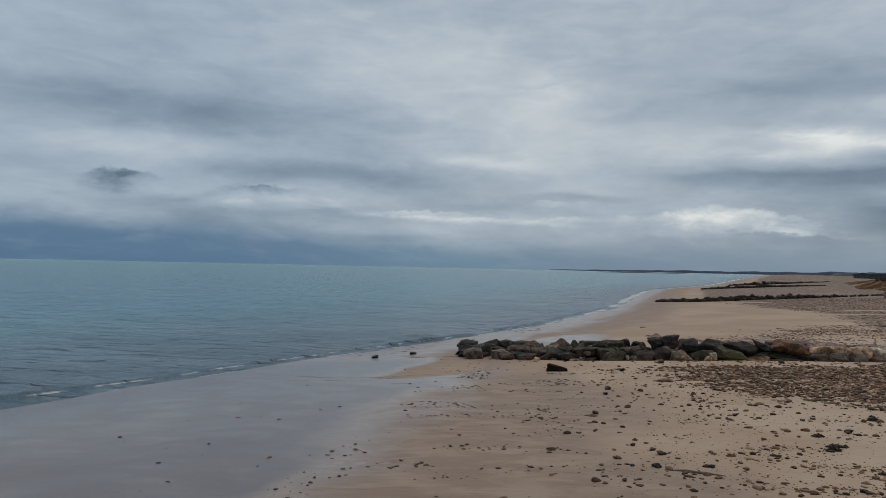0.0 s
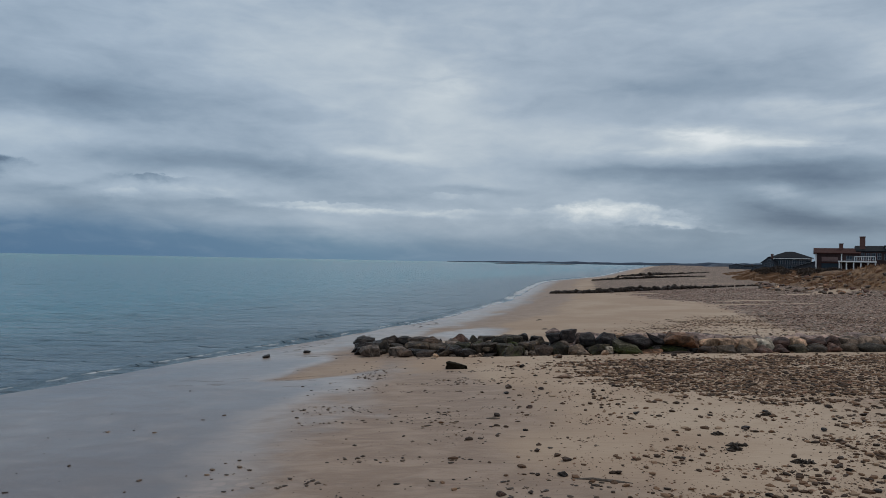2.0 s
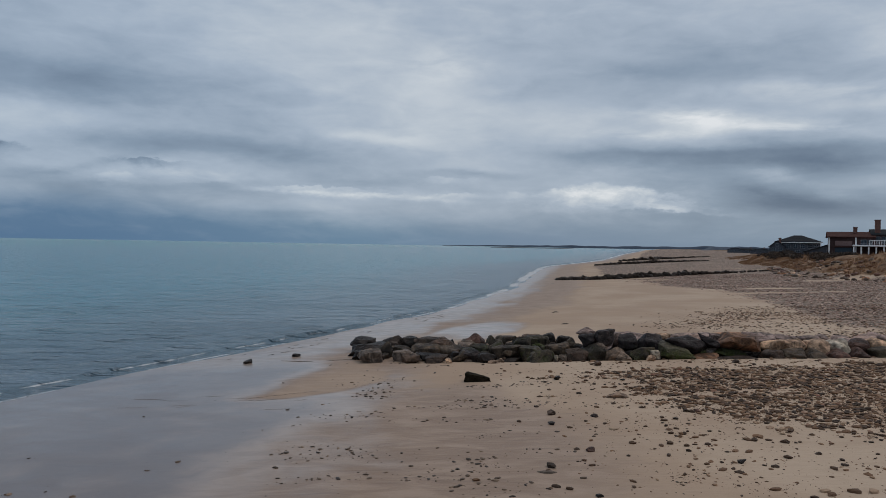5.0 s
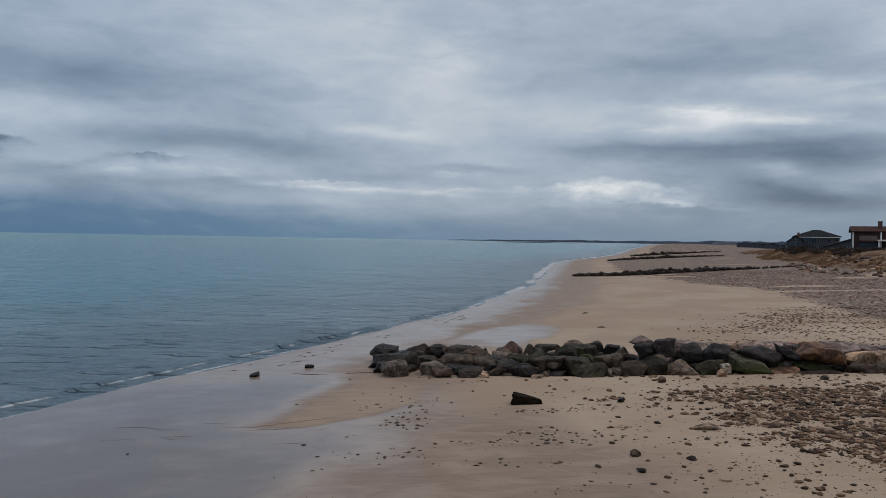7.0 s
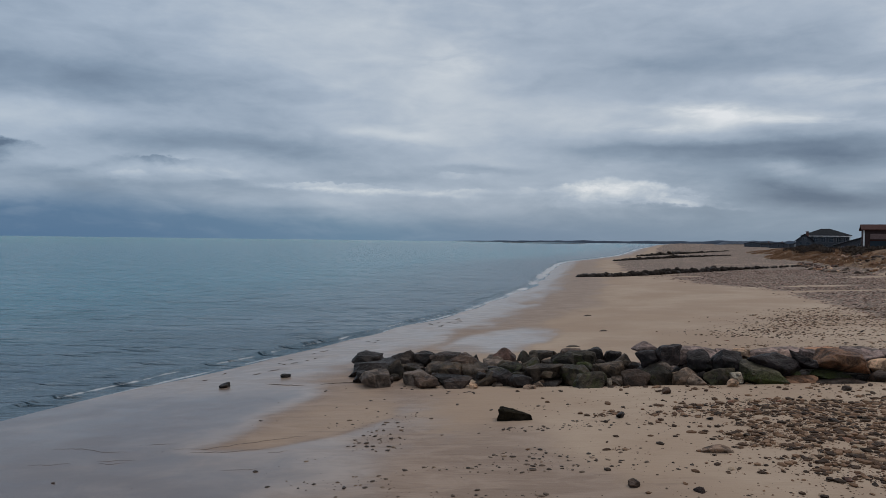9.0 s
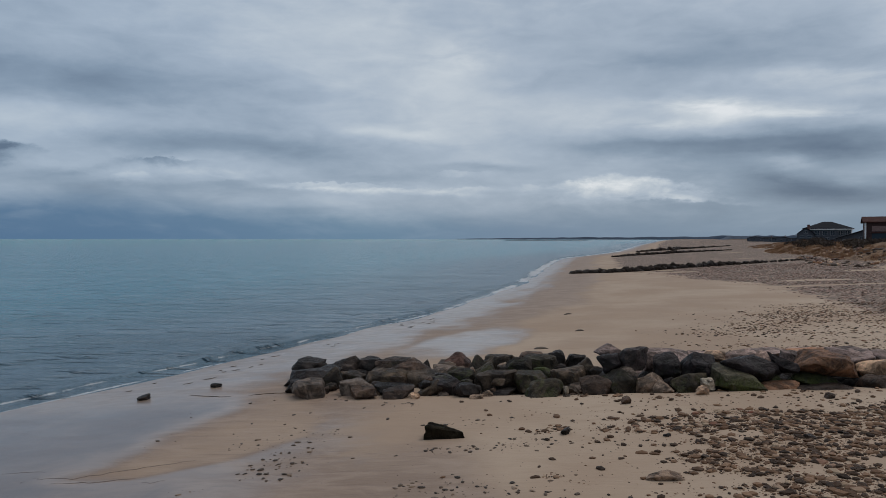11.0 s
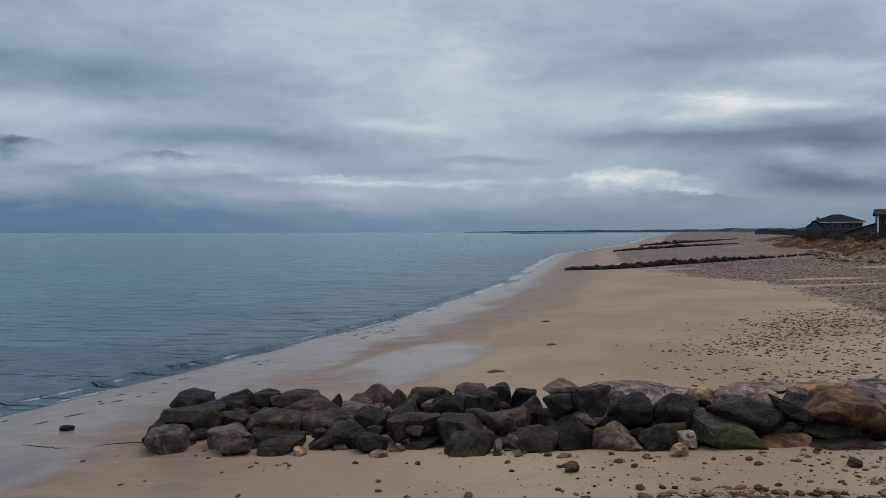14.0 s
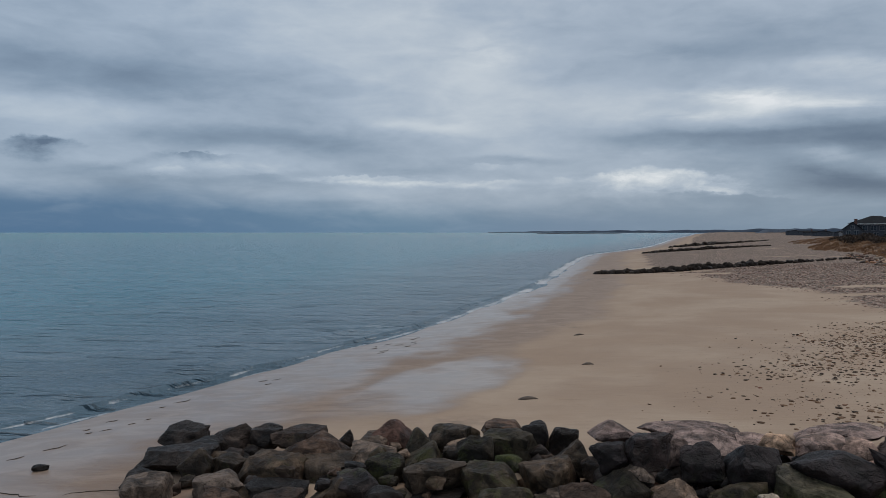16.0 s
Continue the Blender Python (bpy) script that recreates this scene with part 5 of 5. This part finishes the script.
def brown_house():
    h = thing("beach_house", "large brown shingled beach house with red roof, chimneys and white porch", "house", pose(74.5, 160.9, 5.0, 0, 0, -24), "beach houses")
    gabled_walls(h, 0, 8, 0, 9, 3.9, 1.0, WALL_BROWN, "x")
    gable_roof(h, 0, 8, 0, 9, 3.9, 1.0, ROOF_RED, "x", 0.45)
    part("corner_board", boxed((-0.12, -0.06, -1, 0.16, 0.14, 4.0)), WHITE, h)
    part("panel", boxed((1.1, -0.07, 2.1, 4.2, 0.05, 3.1), bevel=0.02), PANEL, h, "pale pinkish wall panel")
    part("awning", boxed((0.9, -0.9, 1.75, 4.4, 0.0, 1.95), bevel=0.04), ROOF_RED, h)
    part("sliding_door", boxed((1.1, -0.05, -0.2, 4.2, 0.02, 1.7)), GLASS, h)
    part("downpipe", boxed((4.75, -0.14, -1, 5.0, 0.0, 4.0)), WHITE, h)
    window(h, 6.3, 2.0, 1.0, 1.3)
    window(h, 7.4, 2.0, 0.7, 1.3)
    gabled_walls(h, 8, 22, 1.2, 10, 4.4, 1.1, WALL_BROWN, "x")
    gable_roof(h, 8, 22, 1.2, 10, 4.4, 1.1, ROOF_DARK, "x", 0.4)
    chimney(h, 4.9, 3.2, 4.2, 5.9, 0.75)
    chimney(h, 8.9, 2.8, 4.4, 7.4, 1.0)
    porch(h, 4.4, 11.0, -2.2, 1.2, 2.0, 6)
    railing(h, 7.2, 11.0, -1.9, 2.3, 10)
    for x in (8.9, 9.9, 10.9, 11.9):
        window(h, x, 2.7, 0.62, 1.3, 1.2)
    for x in (13.4, 15.2, 17.0, 18.9, 20.6):
        window(h, x, 2.6, 0.95, 1.25, 1.2)
        window(h, x, 0.1, 0.95, 1.35, 1.2)
    for x in (14.3, 17.9):
        d = part("dormer", boxed((x - 1.1, 1.6, 4.5, x + 1.1, 4.6, 5.5)), WHITE, h, "white dormer")
        part("dormer_roof", boxed((x - 1.35, 1.35, 5.5, x + 1.35, 4.8, 5.68)), ROOF_DARK, d)
        part("dormer_pane", boxed((x - 0.75, 1.56, 4.75, x + 0.75, 1.59, 5.3)), GLASS, d)
    return h


def hip_house():
    h = thing("beach_house", "grey two-storey beach house with dark hipped roof and white corner porch", "house", pose(85.2, 213.4, 5.2, 0, 0, -22), "beach houses")
    gabled_walls(h, 0, 11, 0, 9, 3.0, 0, WALL_GREY, "none")
    hip_roof(h, 0, 11, 0, 9, 3.0, 2.0, ROOF_DARK)
    part("fascia", boxed((-0.6, -0.62, 2.86, 11.6, -0.52, 3.05)), WHITE, h)
    part("bay", boxed((-0.5, -0.42, -1, 1.3, -0.02, 2.84), bevel=0.03), WHITE, h, "white corner bay")
    part("door", boxed((0.1, -0.47, -0.9, 0.75, -0.40, 1.1), bevel=0.02), DOOR, h)
    for x in (3.0, 4.8, 6.6, 8.4, 10.0):
        window(h, x, 1.4, 1.0, 1.1)
    for x in (3.0, 5.4, 9.4):
        window(h, x, -0.3, 1.0, 1.1)
    part("corner_board", boxed((10.85, -0.05, -1, 11.06, 0.1, 3.0)), WHITE, h)
    return h


def gable_house():
    h = thing("beach_house", "small grey gabled cottage with a chimney", "house", pose(80.4, 206.2, 4.9, 0, 0, -22), "beach houses")
    gabled_walls(h, 0, 3.8, 0, 10, 2.0, 1.5, WALL_GREY, "y")
    gable_roof(h, 0, 3.8, 0, 10, 2.0, 1.5, ROOF_DARK, "y", 0.35)
    chimney(h, 2.6, 2.2, 2.8, 4.2, 0.6)
    window(h, 1.1, 0.5, 0.8, 1.1)
    window(h, 2.7, 0.5, 0.9, 1.1)
    window(h, 1.9, 2.1, 0.7, 0.7)
    return h


def lean_roof(parent, x0, x1, y0, y1, z0, z1, mat, over=0.4, thick=0.2):
    """A single roof slope that climbs along x."""
    bm = bmesh.new()
    slope = (z1 - z0) / (x1 - x0)
    lo = [(x, y, z0 + (x - x0) * slope) for x, y in ((x0 - over, y0 - over), (x1, y0 - over), (x1, y1 + over), (x0 - over, y1 + over))]
    a, b = [bm.verts.new(p) for p in lo], [bm.verts.new((p[0], p[1], p[2] + thick)) for p in lo]
    bm.faces.new(a[::-1])
    bm.faces.new(b)
    for i in range(4):
        bm.faces.new((a[i], a[(i + 1) % 4], b[(i + 1) % 4], b[i]))
    return part("roof", bm, mat, parent)


def shed():
    h = thing("shed", "low grey outbuilding with dark lean-to roof and pale doors", "shed", pose(82.4, 190.0, 4.6, 0, 0, -22), "beach houses")
    bm = bmesh.new()
    base = [(0, 0), (6.4, 0), (6.4, 5), (0, 5)]
    lo, hi = [bm.verts.new((x, y, -1.2)) for x, y in base], [bm.verts.new((x, y, 1.0 + 2.1 * x / 6.4)) for x, y in base]
    for i in range(4):
        bm.faces.new((lo[i], lo[(i + 1) % 4], hi[(i + 1) % 4], hi[i]))
    bm.faces.new(hi)
    bm.faces.new(lo[::-1])
    part("wall", bm, WALL_GREY, h)
    lean_roof(h, 0, 6.4, 0, 5, 1.02, 3.12, ROOF_DARK)
    part("door", boxed((1.0, -0.06, -0.9, 2.4, 0.02, 0.9), bevel=0.03), FRAME, h)
    part("door", boxed((2.9, -0.06, -0.9, 4.3, 0.02, 0.9), bevel=0.03), WALL_PALE, h)
    window(h, 5.3, 0.6, 0.8, 0.9)
    return h


def far_house(x, y, wide, deep, tall, rise, wall, roof, turn, along, label):
    h = thing("beach_house", label, "house", pose(x, y, float(height(x, y)) + 0.2, 0, 0, turn), "distant houses")
    gabled_walls(h, 0, wide, 0, deep, tall, rise, wall, along)
    gable_roof(h, 0, wide, 0, deep, tall, rise, roof, along)
    for i in range(3):
        window(h, wide * (0.2 + 0.3 * i), tall * 0.35, 1.0, 1.2)
    if rng.random() < 0.6:
        chimney(h, wide * 0.6, deep * 0.4, tall, tall + rise + 0.9)
    return h


brown_house()
hip_house()
gable_house()
shed()
for i in range(18):
    y = 300 * (1.05 ** i) + rng.uniform(-4, 4)
    x = float(shore(y)) + rng.uniform(84, 118)
    wall, roof, label = [(WALL_GREY, ROOF_DARK, "distant grey shingled house behind the dune"), (WALL_PALE, ROOF_DARK, "distant pale house with dark roof behind the dune"),
                         (WALL_BROWN, ROOF_DARK, "distant brown house behind the dune")][int(rng.integers(2))]
    far_house(x, y, rng.uniform(9, 15), rng.uniform(7, 10), rng.uniform(1.9, 2.6), rng.uniform(1.0, 1.5), wall, roof, rng.uniform(-35, -10), str(rng.choice(["x", "y"])), label)


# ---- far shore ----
# the woods' blue-grey is distance haze painted into the base colour; no volume
FAR_HAZED = plain("far_woods", (0.026, 0.044, 0.074), (0.040, 0.062, 0.094), 0.01, 1.0, bump=0.0)
FARSTONE = plain("far_jetty", (0.035, 0.042, 0.052), (0.055, 0.062, 0.075), 0.05, 0.95, bump=0.0)


def ridge(name, label, category, pts, tall, wide, step, mat, seed):
    """A low rough bank of land or stone along a line, with depth."""
    verts, faces = [], []
    L = [0.0]
    for a, b in zip(pts, pts[1:]):
        L.append(L[-1] + math.hypot(b[0] - a[0], b[1] - a[1]))
    s = np.arange(0, L[-1], step)
    X, Y = np.interp(s, L, [p[0] for p in pts]), np.interp(s, L, [p[1] for p in pts])
    H = np.interp(s, L, tall)
    H = H * (0.72 + 0.4 * lattice_noise(s / (step * 2.2), s * 0, seed) + 0.22 * lattice_noise(s / (step * 9), s * 0, seed + 1))
    for x, y, h in zip(X, Y, H):
        verts += [(x, y - wide / 2, -1), (x, y - wide * 0.35, h * 0.8), (x, y, h), (x, y + wide * 0.35, h * 0.85), (x, y + wide / 2, -1)]
    for i in range(len(X) - 1):
        for k in range(4):
            a = i * 5 + k
            faces.append((a, a + 5, a + 6, a + 1))
    return tagged(new(name, mesh_of(name, verts, faces, mat)), label, category, kind="stuff" if "woods" in name else "structure")


ridge("far_woods", "low wooded headland on the horizon, coloured blue-grey for haze", "headland", [(-150, 4300), (250, 4250), (900, 4100), (1800, 3900), (2600, 3600)], [3, 9, 16, 22, 26], 90, 16, FAR_HAZED, 51)
ridge("far_woods", "dark line of trees behind the distant beach", "woods", [(450, 1500), (620, 1950), (760, 2350), (1150, 3200)], [0.5, 6, 12, 16], 60, 9, FAR_HAZED, 53)
ridge("breakwater", "distant dark stone breakwater low in the water", "breakwater", [(62, 2050), (120, 2060), (300, 2150)], [1.6, 2.0, 1.2], 14, 5, FARSTONE, 55)
ridge("far_woods", "thin dark line of trees and roofs behind the upper beach", "woods", [(205, 560), (300, 800), (420, 1100), (520, 1400)], [2.6, 4.2, 5.0, 5.5], 26, 5, FAR_HAZED, 57)
